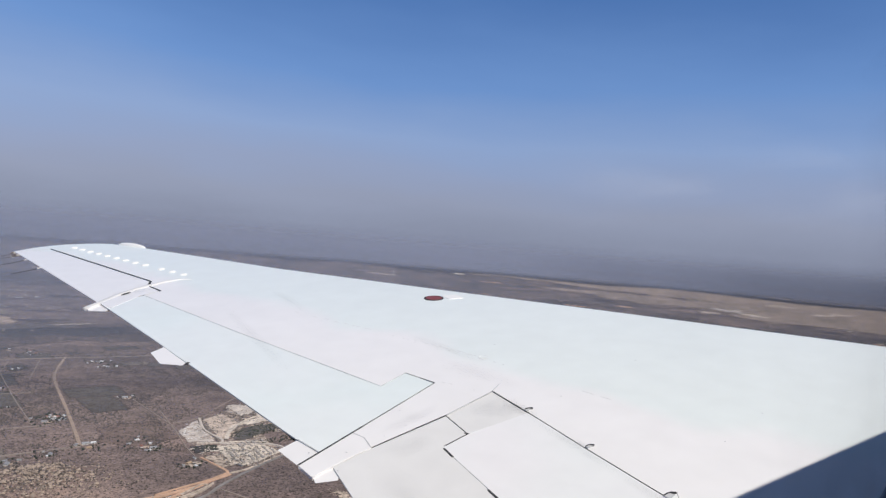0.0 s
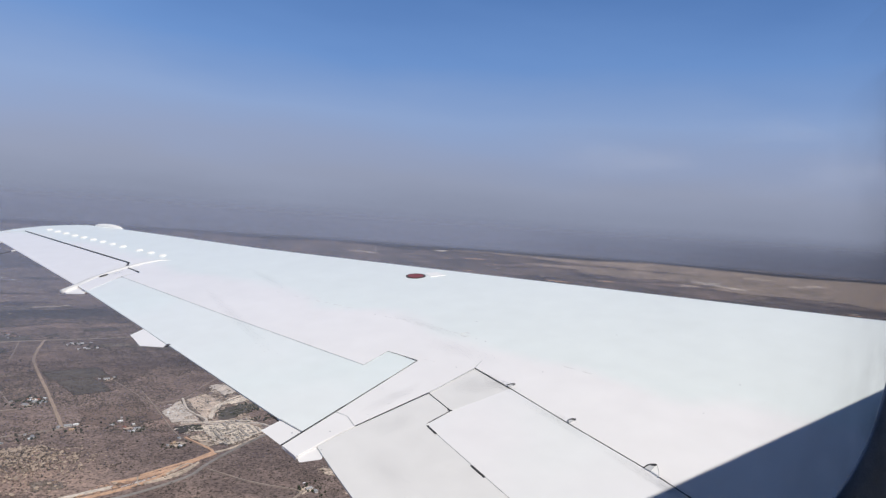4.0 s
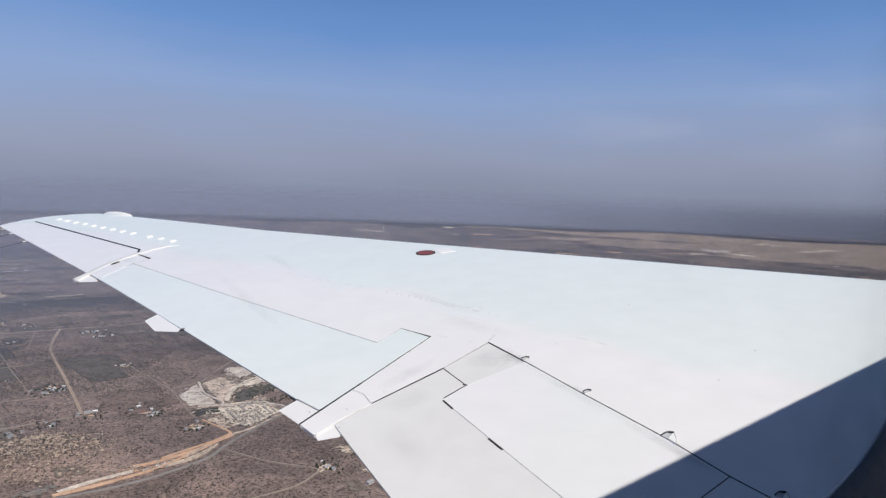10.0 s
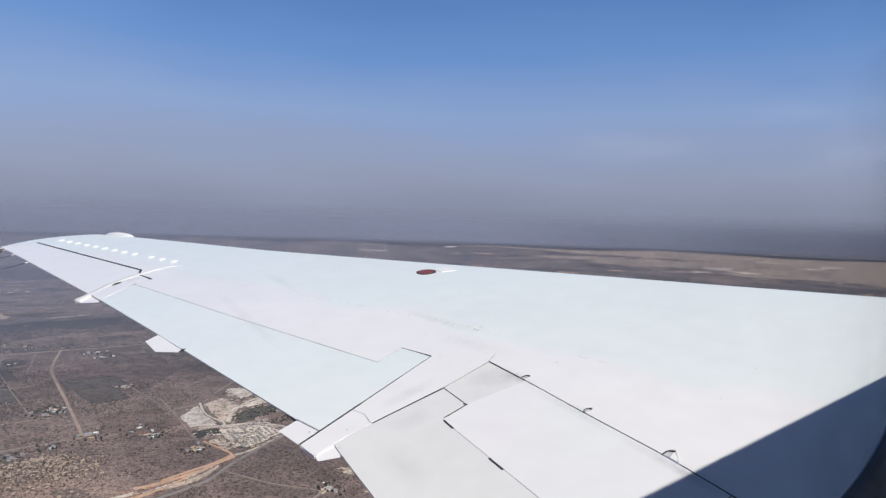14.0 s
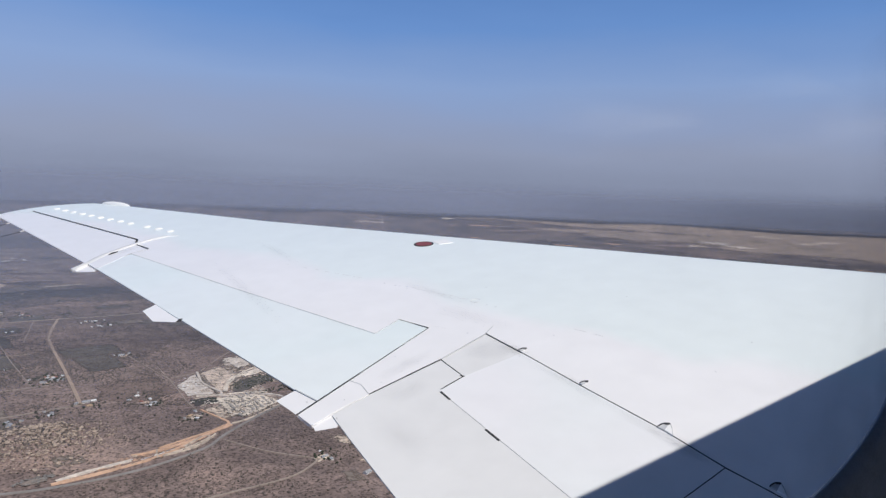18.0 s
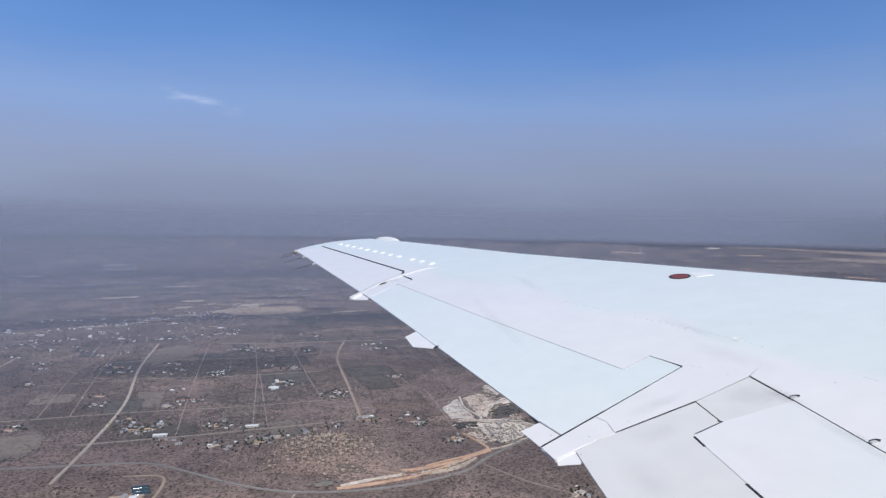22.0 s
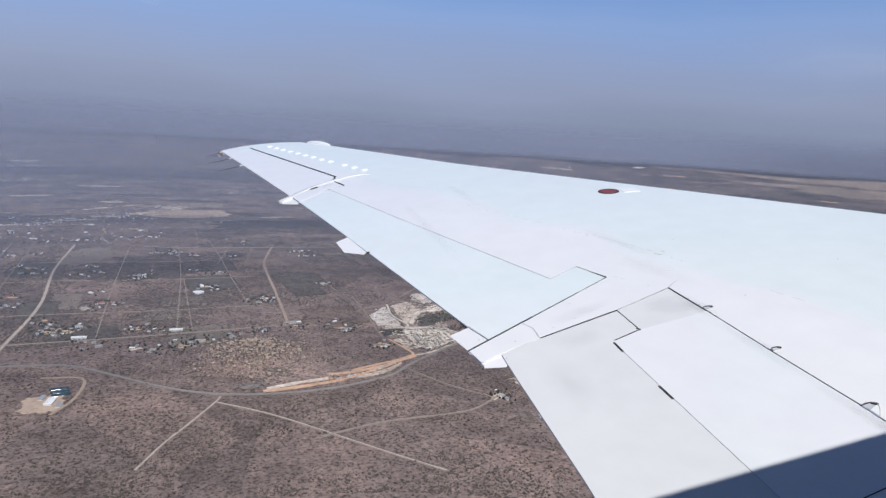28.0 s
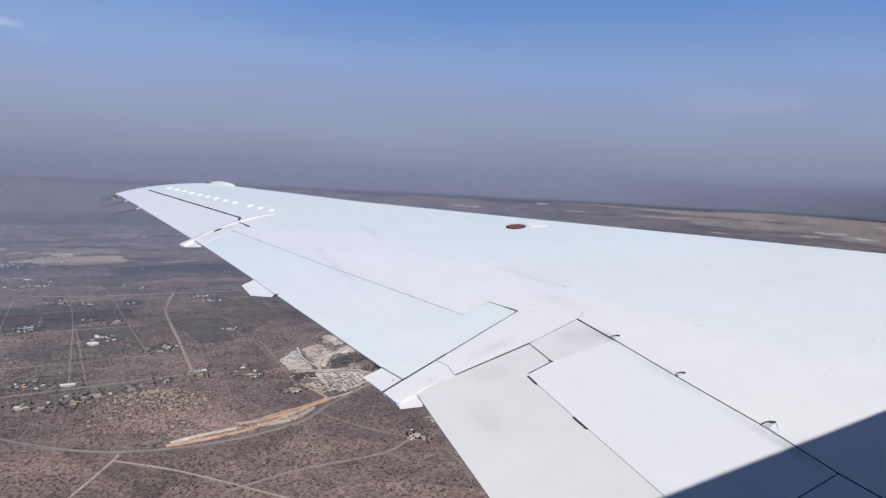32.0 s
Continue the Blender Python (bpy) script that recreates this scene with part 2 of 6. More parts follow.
def soft(material):
    """The same soil, thinning out raggedly where its cover runs low."""
    if material.name in SOFT:
        return SOFT[material.name]
    m = material.copy()
    nt = m.node_tree
    b, out = nt.nodes["Principled BSDF"], nt.nodes["Material Output"]
    cover, geo, tex = nt.nodes.new("ShaderNodeAttribute"), nt.nodes.new("ShaderNodeNewGeometry"), nt.nodes.new("ShaderNodeTexNoise")
    cover.attribute_name = "cover"
    tex.inputs["Scale"].default_value, tex.inputs["Detail"].default_value, tex.inputs["Roughness"].default_value = 1 / 16, 5.0, 0.7
    nt.links.new(geo.outputs["Position"], tex.inputs["Vector"])
    add = nt.nodes.new("ShaderNodeMath")
    add.operation = "ADD"
    nt.links.new(cover.outputs["Fac"], add.inputs[0])
    nt.links.new(tex.outputs[0], add.inputs[1])
    step = nt.nodes.new("ShaderNodeMapRange")
    step.interpolation_type = "SMOOTHSTEP"
    step.inputs["From Min"].default_value, step.inputs["From Max"].default_value = 0.74, 0.98
    nt.links.new(add.outputs[0], step.inputs[0])
    clear, mixer = nt.nodes.new("ShaderNodeBsdfTransparent"), nt.nodes.new("ShaderNodeMixShader")
    nt.links.new(step.outputs[0], mixer.inputs[0])
    nt.links.new(clear.outputs[0], mixer.inputs[1])
    nt.links.new(b.outputs[0], mixer.inputs[2])
    nt.links.new(mixer.outputs[0], out.inputs[0])
    SOFT[material.name] = m
    return m


def film_of(name, colour):
    """A see-through film, for dirt and for the pane rim's painted dimming: as thick as the cover of its mesh, blotched
    by noise.
    """
    m = mat(name, colour, 0.6, vary=0.2, size=0.2, fine=0.03)
    nt = m.node_tree
    b, out = nt.nodes["Principled BSDF"], nt.nodes["Material Output"]
    cover, geo, tex, mul = nt.nodes.new("ShaderNodeAttribute"), nt.nodes.new("ShaderNodeNewGeometry"), nt.nodes.new("ShaderNodeTexNoise"), nt.nodes.new("ShaderNodeMath")
    cover.attribute_name = "cover"
    tex.inputs["Scale"].default_value, tex.inputs["Detail"].default_value = 14.0, 5.0
    nt.links.new(geo.outputs["Position"], tex.inputs["Vector"])
    mul.operation = "MULTIPLY"
    nt.links.new(cover.outputs["Fac"], mul.inputs[0])
    nt.links.new(tex.outputs[0], mul.inputs[1])
    clear, mixer = nt.nodes.new("ShaderNodeBsdfTransparent"), nt.nodes.new("ShaderNodeMixShader")
    nt.links.new(mul.outputs[0], mixer.inputs[0])
    nt.links.new(clear.outputs[0], mixer.inputs[1])
    nt.links.new(b.outputs[0], mixer.inputs[2])
    nt.links.new(mixer.outputs[0], out.inputs[0])
    return m


def veld_material():
    """Dry bushveld: brown grass, dark scrub in spots and streaks, burnt and reddish plots."""
    m = bpy.data.materials.new("dry_bushveld")
    m.use_nodes = True
    nt = m.node_tree
    b = nt.nodes["Principled BSDF"]
    b.inputs["Roughness"].default_value = 0.95
    b.inputs["Specular IOR Level"].default_value = 0.1
    geo = nt.nodes.new("ShaderNodeNewGeometry")
    squeeze = nt.nodes.new("ShaderNodeMapping")
    squeeze.inputs["Scale"].default_value = (1, 1, 7)
    nt.links.new(geo.outputs["Position"], squeeze.inputs[0])

    def noise_at(metres, detail=5.0, rough=0.6):
        tex = nt.nodes.new("ShaderNodeTexNoise")
        tex.inputs["Scale"].default_value, tex.inputs["Detail"].default_value, tex.inputs["Roughness"].default_value = 1 / metres, detail, rough
        nt.links.new(squeeze.outputs[0], tex.inputs["Vector"])
        return tex.outputs[0]

    def ramp(value, stops):
        r = nt.nodes.new("ShaderNodeValToRGB")
        for n, (p, c) in enumerate(stops):
            e = r.color_ramp.elements[n] if n < 2 else r.color_ramp.elements.new(p)
            e.position, e.color = p, (*c, 1)
        nt.links.new(value, r.inputs[0])
        return r.outputs[0]

    def mix(fac, a, c, kind="MIX"):
        x = nt.nodes.new("ShaderNodeMix")
        x.data_type, x.blend_type = "RGBA", kind
        if isinstance(fac, float):
            x.inputs[0].default_value = fac
        else:
            nt.links.new(fac, x.inputs[0])
        nt.links.new(a, x.inputs[6])
        nt.links.new(c, x.inputs[7])
        return x.outputs[2]

    large = ramp(noise_at(520), ((0.32, (0.166, 0.134, 0.127)), (0.46, (0.210, 0.165, 0.153)), (0.58, (0.247, 0.191, 0.173)), (0.72, (0.294, 0.223, 0.196))))
    middle = ramp(noise_at(75, 6), ((0.30, (0.72, 0.72, 0.73)), (0.52, (1.0, 1.0, 1.0)), (0.75, (1.25, 1.22, 1.19))))
    colour = mix(1.0, large, middle, "MULTIPLY")
    cells = nt.nodes.new("ShaderNodeTexVoronoi")
    cells.inputs["Scale"].default_value = 1 / 210
    nt.links.new(squeeze.outputs[0], cells.inputs["Vector"])
    plots = ramp(cells.outputs["Color"], ((0.15, (0.72, 0.72, 0.74)), (0.5, (1, 1, 1)), (0.85, (1.12, 1.08, 1.05))))
    colour = mix(0.75, colour, mix(1.0, colour, plots, "MULTIPLY"))
    spots = nt.nodes.new("ShaderNodeTexVoronoi")
    spots.inputs["Scale"].default_value = 1 / 9
    spots.inputs["Randomness"].default_value = 1.0
    nt.links.new(geo.outputs["Position"], spots.inputs["Vector"])
    dots = ramp(spots.outputs["Distance"], ((0.13, (0.26, 0.27, 0.26)), (0.24, (1, 1, 1))))
    thick = ramp(noise_at(130, 3), ((0.30, (0.3, 0.3, 0.3)), (0.55, (1, 1, 1))))
    colour = mix(thick, colour, mix(1.0, colour, dots, "MULTIPLY"))
    grain = ramp(noise_at(13, 3, 0.7), ((0.30, (0.70, 0.70, 0.70)), (0.50, (1, 1, 1)), (0.72, (1.34, 1.30, 1.26))))
    colour = mix(0.8, colour, mix(1.0, colour, grain, "MULTIPLY"))
    fleck = ramp(noise_at(5.5, 2, 0.6), ((0.37, (0.30, 0.30, 0.30)), (0.46, (1, 1, 1)), (0.60, (1.12, 1.10, 1.08)), (0.70, (1.6, 1.55, 1.5))))
    colour = mix(0.75, colour, mix(1.0, colour, fleck, "MULTIPLY"))
    # far country lies in long dark and pale bands
    tall = nt.nodes.new("ShaderNodeMapping")
    tall.inputs["Scale"].default_value = (1, 1, 22)
    nt.links.new(geo.outputs["Position"], tall.inputs[0])
    bands = nt.nodes.new("ShaderNodeTexNoise")
    bands.inputs["Scale"].default_value, bands.inputs["Detail"].default_value, bands.inputs["Roughness"].default_value = 1 / 300, 8.0, 0.66
    nt.links.new(tall.outputs[0], bands.inputs["Vector"])
    band = ramp(bands.outputs[0], ((0.34, (0.34, 0.39, 0.44)), (0.48, (0.72, 0.77, 0.82)), (0.58, (1.0, 1.02, 1.04)), (0.70, (1.75, 1.62, 1.52))))
    up = nt.nodes.new("ShaderNodeSeparateXYZ")
    nt.links.new(geo.outputs["Position"], up.inputs[0])
    far = nt.nodes.new("ShaderNodeMapRange")
    far.inputs["From Min"].default_value, far.inputs["From Max"].default_value = -445, -380
    nt.links.new(up.outputs["Z"], far.inputs[0])
    colour = mix(far.outputs[0], colour, mix(1.0, colour, band, "MULTIPLY"))
    nt.links.new(colour, b.inputs["Base Color"])
    return m


VELD = veld_material()


def haze_material(share, low, high, ahead, pale, foot, span):
    """Thin smoke haze: mostly clear, the rest scatters daylight; it gathers over span metres above its foot and thins out higher up."""
    m = bpy.data.materials.new("smoke_haze")
    m.use_nodes = True
    nt = m.node_tree
    nt.nodes.clear()
    geo = nt.nodes.new("ShaderNodeNewGeometry")
    sep = nt.nodes.new("ShaderNodeSeparateXYZ")
    nt.links.new(geo.outputs["Position"], sep.inputs[0])
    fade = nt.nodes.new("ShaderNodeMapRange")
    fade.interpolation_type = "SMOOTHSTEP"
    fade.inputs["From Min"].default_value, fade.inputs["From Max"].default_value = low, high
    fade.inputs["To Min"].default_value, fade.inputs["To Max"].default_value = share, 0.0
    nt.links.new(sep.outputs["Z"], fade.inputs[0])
    clear, scatter = nt.nodes.new("ShaderNodeBsdfTransparent"), nt.nodes.new("ShaderNodeBsdfDiffuse")
    # smoke scatters alike to all sides, so every part of it faces the sun
    facing = nt.nodes.new("ShaderNodeCombineXYZ")
    for k in range(3):
        facing.inputs[k].default_value = SUN_WAY[k]
    nt.links.new(facing.outputs[0], scatter.inputs["Normal"])
    mixer, out = nt.nodes.new("ShaderNodeMixShader"), nt.nodes.new("ShaderNodeOutputMaterial")
    way, side = nt.nodes.new("ShaderNodeVectorMath"), nt.nodes.new("ShaderNodeSeparateXYZ")
    way.operation = "NORMALIZE"
    nt.links.new(geo.outputs["Position"], way.inputs[0])
    nt.links.new(way.outputs[0], side.inputs[0])
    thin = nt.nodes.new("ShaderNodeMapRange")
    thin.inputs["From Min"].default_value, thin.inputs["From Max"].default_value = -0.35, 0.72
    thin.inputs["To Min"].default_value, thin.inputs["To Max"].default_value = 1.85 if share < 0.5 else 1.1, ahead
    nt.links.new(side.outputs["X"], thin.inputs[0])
    # the outer shell's colour is brightened ahead, making up for its dim grazing light
    ahead_gain, tone = nt.nodes.new("ShaderNodeMapRange"), nt.nodes.new("ShaderNodeVectorMath")
    ahead_gain.inputs["From Min"].default_value, ahead_gain.inputs["From Max"].default_value = 0.45, 0.95
    ahead_gain.inputs["To Min"].default_value, ahead_gain.inputs["To Max"].default_value = 1.0, 1.3 if share > 0.5 else 1.0
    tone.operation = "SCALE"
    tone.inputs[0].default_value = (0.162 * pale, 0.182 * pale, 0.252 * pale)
    nt.links.new(side.outputs["X"], ahead_gain.inputs[0])
    nt.links.new(ahead_gain.outputs[0], tone.inputs["Scale"])
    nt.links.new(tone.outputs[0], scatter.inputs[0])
    dense = nt.nodes.new("ShaderNodeMath")
    dense.operation = "MULTIPLY"
    nt.links.new(fade.outputs[0], dense.inputs[0])
    nt.links.new(thin.outputs[0], dense.inputs[1])
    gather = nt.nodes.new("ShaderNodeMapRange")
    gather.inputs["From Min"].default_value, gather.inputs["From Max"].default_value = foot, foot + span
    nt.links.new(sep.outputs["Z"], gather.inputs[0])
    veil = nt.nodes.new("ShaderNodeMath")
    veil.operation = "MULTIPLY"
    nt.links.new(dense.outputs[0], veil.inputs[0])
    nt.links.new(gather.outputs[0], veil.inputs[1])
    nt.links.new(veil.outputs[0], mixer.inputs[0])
    nt.links.new(clear.outputs[0], mixer.inputs[1])
    nt.links.new(scatter.outputs[0], mixer.inputs[2])
    nt.links.new(mixer.outputs[0], out.inputs[0])
    return m


# ---- mesh helpers ----
def part(name, bm, material, parent=None, label="", smooth=False):
    me = bpy.data.meshes.new(name)
    if smooth:
        for f in bm.faces:
            f.smooth = True
    bm.to_mesh(me)
    bm.free()
    me.materials.append(material)
    ob = new(name, me)
    if parent:
        ob.parent = parent
    return tagged(ob, label)


def raw(name, verts, faces, material, parent=None):
    me = bpy.data.meshes.new(name)
    me.from_pydata(verts, [], faces)
    me.update()
    me.materials.append(material)
    ob = new(name, me)
    if parent:
        ob.parent = parent
    return ob


def inset(pts, gap):
    """A polygon drawn in by gap along its edges' normals."""
    area = sum(a[0] * b[1] - b[0] * a[1] for a, b in zip(pts, pts[1:] + pts[:1]))
    side = 1 if area > 0 else -1
    out = []
    for n, p in enumerate(pts):
        a, c = Vector(pts[n - 1]), Vector(pts[(n + 1) % len(pts)])
        p = Vector(p)
        d1, d2 = (p - a).normalized(), (c - p).normalized()
        n1, n2 = Vector((-d1.y, d1.x)) * side, Vector((-d2.y, d2.x)) * side
        mid = n1 + n2
        mid = mid / max(mid.dot(mid) / 2, 0.35)
        out.append(tuple(p + mid * gap))
    return out


def slab(pts, top=0.0, thick=0.03, bevel=0.0006):
    """A plate with the outline pts, its upper face at top, with eased edges."""
    area = sum(a[0] * b[1] - b[0] * a[1] for a, b in zip(pts, pts[1:] + pts[:1]))
    if area < 0:
        pts = pts[::-1]
    bm = bmesh.new()
    rings = [[bm.verts.new((x, y, top)) for x, y in inset(pts, bevel)],
             [bm.verts.new((x, y, top - bevel)) for x, y in pts],
             [bm.verts.new((x, y, top - thick)) for x, y in pts]]
    bm.faces.new(rings[0])
    bm.faces.new(rings[2][::-1])
    for a, b in zip(rings, rings[1:]):
        for n in range(len(pts)):
            m = (n + 1) % len(pts)
            bm.faces.new((a[n], b[n], b[m], a[m]))
    bmesh.ops.triangulate(bm, faces=[f for f in bm.faces if len(f.verts) > 4])
    bmesh.ops.recalc_face_normals(bm, faces=bm.faces)
    return bm


def strip(pts, width, top, thick=0.003):
    """A narrow raised band along the line pts."""
    left, right = [], []
    for n, p in enumerate(pts):
        a, c = Vector(pts[max(n - 1, 0)]), Vector(pts[min(n + 1, len(pts) - 1)])
        d = (c - a).normalized()
        q = Vector((-d.y, d.x)) * width / 2
        left.append(tuple(Vector(p) + q))
        right.append(tuple(Vector(p) - q))
    return slab(left + right[::-1], top, thick, min(0.001, width * 0.2))


def dome(rx, ry, rz, at=(0, 0, 0), turn=0.0, seg=14, rings=5):
    """The upper half of an ellipsoid."""
    bm = bmesh.new()
    rows = []
    for i in range(rings):
        a = math.pi / 2 * i / rings
        rows.append([bm.verts.new((rx * math.cos(a) * math.cos(t), ry * math.cos(a) * math.sin(t), rz * math.sin(a)))
                     for t in (2 * math.pi * k / seg for k in range(seg))])
    tip = bm.verts.new((0, 0, rz))
    for a, b in zip(rows, rows[1:]):
        for k in range(seg):
            bm.faces.new((a[k], a[(k + 1) % seg], b[(k + 1) % seg], b[k]))
    for k in range(seg):
        bm.faces.new((rows[-1][k], rows[-1][(k + 1) % seg], tip))
    bm.faces.new(rows[0][::-1])
    bmesh.ops.transform(bm, matrix=Matrix.Translation(at) @ Matrix.Rotation(turn, 4, "Z"), verts=bm.verts)
    return bm


def rod(a, b, r0, r1, seg=8):
    """A tapered rod from a to b."""
    a, b = Vector(a), Vector(b)
    turn = (b - a).to_track_quat("Z", "Y").to_matrix().to_4x4()
    bm = bmesh.new()
    bmesh.ops.create_cone(bm, cap_ends=True, segments=seg, radius1=r0, radius2=r1, depth=(b - a).length)
    bmesh.ops.transform(bm, matrix=Matrix.Translation((a + b) / 2) @ turn, verts=bm.verts)
    return bm


def box(x0, y0, z0, x1, y1, z1, bevel=0.0):
    bm = bmesh.new()
    bmesh.ops.create_cube(bm, size=1)
    bmesh.ops.transform(bm, matrix=Matrix.Translation(((x0 + x1) / 2, (y0 + y1) / 2, (z0 + z1) / 2)) @ Matrix.Diagonal((x1 - x0, y1 - y0, z1 - z0, 1)), verts=bm.verts)
    if bevel:
        bmesh.ops.bevel(bm, geom=bm.edges[:], offset=bevel, segments=2, affect="EDGES")
    return bm


# ---- the lie of the land ----
DEEP = -450.0          # the ground under the aircraft
HILL = (150, 1290, 105, 104, 32)      # the rocky koppie: x, y, half widths, height


def lay(x, y):
    """From the grid in which the country is mapped to the flight line's axes."""
    return 0.9217 * x + 0.0026 * y - 3.3, 0.8425 * y + 0.0072 * x + 161.9


def rise(x, y):
    """Height of the land at x, y: flat bush, one koppie, and far country that climbs to the skyline."""
    r = math.hypot(x, y)
    far = min(max((r - 3300) / 1560, 0), 1)
    z = DEEP + 352 * far ** 1.45 + 1.6 * math.sin(x / 170) * math.cos(y / 210 + x / 400)
    d = ((x - HILL[0]) / HILL[2]) ** 2 + ((y - HILL[1]) / HILL[3]) ** 2
    if d < 4:
        z += HILL[4] * math.exp(-1.6 * d) * (0.8 + 0.45 * noise.noise((x / 28, y / 28, 3.1)) + 0.15 * noise.noise((x / 9, y / 9, 1.0)))
    if far > 0:
        z += far * 16 * noise.noise((x / 520, y / 520, 7.7))
    return z


def ground_sheet():
    radii = [0.0]
    r = 60.0
    while r < 4860:
        radii.append(r)
        r *= 1.0 + (0.05 if r < 700 else 0.0085 if r < 3400 else 0.012)
    radii.append(4860.0)
    angles = []
    a = 0.0
    while a < 359.99:
        angles.append(a)
        a += 0.45 if 10 <= a < 135 else 3.0
    verts, faces = [(0.0, 0.0, DEEP)], []
    for r in radii[1:]:
        for a in angles:
            x, y = r * math.cos(radians(a)), r * math.sin(radians(a))
            verts.append((x, y, rise(x, y)))
    n = len(angles)
    for k in range(n):
        faces.append((0, 1 + k, 1 + (k + 1) % n))
    for i in range(len(radii) - 2):
        for k in range(n):
            m = (k + 1) % n
            faces.append((1 + i * n + k, 1 + (i + 1) * n + k, 1 + (i + 1) * n + m, 1 + i * n + m))
    ob = raw("ground", verts, faces, VELD)
    for p in ob.data.polygons:
        p.use_smooth = True
    return tagged(ob, "dry brown bushveld plain dotted with dark scrub", "ground", kind="structure")


ground_sheet()


# ---- the aircraft: wing, fuselage side and cabin window ----
aircraft = tagged(new("aircraft"), "white regional jet with a swept wing seen from its cabin window", "aircraft")
aircraft.location = (-35, 0, 0)
# wing axes: u runs forward along the upper skin, v outboard, w up
WING = Matrix(((0.98481, -0.01193, -0.17324, 0.2178), (-0.00288, 0.99638, -0.08498, 0.1068), (0.17362, 0.08419, 0.98121, -1.2334), (0, 0, 0, 1)))

NOSE = [(1.66, 8.40), (1.86, 7.89), (2.20, 6.90), (2.55, 5.86), (3.24, 4.16), (3.735, 2.97), (4.05, 2.20), (4.345, 1.49), (4.735, 0.60), (5.09, -0.30)]
TIP = [(0.72, 8.52), (0.86, 8.62), (0.99, 8.68), (1.13, 8.695), (1.27, 8.68), (1.44, 8.60), (1.57, 8.50)]
HINGE = [(1.77, -0.30), (1.80, 0.30), (1.83, 0.66), (1.87, 0.96), (1.93, 1.22), (2.00, 1.67), (2.07, 2.06), (2.115, 2.355)]
COVE = [(1.75, 2.270), (1.32, 2.205), (1.02, 2.135), (1.02, 2.250), (1.96, 2.622), (1.92, 2.832), (1.715, 2.75), (1.50, 4.10), (1.29, 5.55), (1.44, 5.60), (1.415, 5.85), (1.48, 6.03), (1.06, 8.475)]


def wing_skin():
    """The fixed upper skin with its rounded leading edge rolled down and under."""
    outline = TIP + NOSE + HINGE + COVE
    bm = bmesh.new()
    top = [bm.verts.new((u, v, 0)) for u, v in outline]
    bm.faces.new(top)
    low = [bm.verts.new((u, v, -0.014)) for u, v in outline]
    edge = len(TIP) + len(NOSE)
    for n in range(edge - 1, len(outline)):
        m = (n + 1) % len(outline)
        bm.faces.new((top[n], low[n], low[m], top[m]))
    before = top[:edge]
    for k in range(1, 9):
        a = math.pi / 2 * k / 8 * 1.6
        ring = []
        for n in range(edge):
            p, q = Vector(outline[max(n - 1, 0)]), Vector(outline[min(n + 1, edge - 1)])
            d = (q - p).normalized()
            out = Vector((-d.y, d.x))
            if out.x + out.y < 0:
                out = -out
            chord = 0.05 + 0.13 * min(max((8.7 - outline[n][1]) / 8, 0), 1)
            c = Vector(outline[n]) + out * (chord * math.sin(a))
            ring.append(bm.verts.new((c.x, c.y, -0.7 * chord * (1 - math.cos(a)))))
        for n in range(edge - 1):
            bm.faces.new((before[n], before[n + 1], ring[n + 1], ring[n]))
        before = ring
    bmesh.ops.triangulate(bm, faces=[f for f in bm.faces if len(f.verts) > 4])
    bmesh.ops.recalc_face_normals(bm, faces=bm.faces)
    return bm


wing = part("wing", wing_skin(), WING_WHITE, aircraft, "glossy white swept wing with faint grey seams")
wing.matrix_basis = WING


def fit(name, bm, material, label="", smooth=False):
    return part(name, bm, material, wing, label, smooth)


# a near-black sheet under the moving surfaces, its colour standing for the gaps' shade
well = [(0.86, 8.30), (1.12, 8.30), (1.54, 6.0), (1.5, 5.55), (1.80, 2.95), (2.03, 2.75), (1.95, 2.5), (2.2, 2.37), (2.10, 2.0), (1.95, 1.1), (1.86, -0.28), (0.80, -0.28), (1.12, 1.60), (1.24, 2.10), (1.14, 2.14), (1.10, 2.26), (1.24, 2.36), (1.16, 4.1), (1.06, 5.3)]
fit("gap_shade", slab(well, -0.012, 0.02, 0.002), GAP_DARK, "near-black sheet for the shade under the flaps and aileron")

GAP = 0.0015
aileron = [(0.725, 8.50), (1.045, 8.455), (1.462, 6.035), (1.40, 5.88), (1.17, 5.72), (0.955, 5.50), (0.93, 5.85), (0.79, 7.71)]
fit("aileron", slab(inset(aileron[::-1], GAP * 0.5), 0.0, 0.007), WING_WHITE)
fit("aileron_tab", slab([(1.29, 5.56), (1.425, 5.61), (1.405, 5.84), (1.18, 5.70), (0.965, 5.47), (0.975, 5.30), (1.0, 5.28)], 0.001, 0.007), WING_WHITE)
flap_out = [(0.975, 5.32), (1.02, 5.36), (1.31, 5.55), (1.522, 4.10), (1.735, 2.760), (1.925, 2.832), (1.950, 2.622), (1.135, 2.300), (1.115, 2.46), (1.04, 4.10)]
fit("outboard_flap", slab(inset(flap_out, GAP * 0.35), -0.001, 0.007), FLAP_COOL, "cool white outboard flap")
flap_in = [(1.748, 2.262), (1.708, 2.060), (1.575, 2.034), (1.5575, 2.024), (1.5525, 2.016), (1.4065, 1.260), (1.3475, 0.96), (1.2245, 0.25), (1.1345, -0.28), (0.58, -0.28), (0.70, 0.25), (0.955, 1.36), (1.075, 1.96), (1.118, 2.155), (1.32, 2.200)]
fit("inboard_flap", slab(inset(flap_in, GAP * 0.5), -0.0004, 0.007), FLAP_WHITE, "white inboard flap, slightly greyer than the skin")
spoil_out = [(2.110, 2.352), (2.066, 2.062), (1.712, 2.062), (1.752, 2.268)]
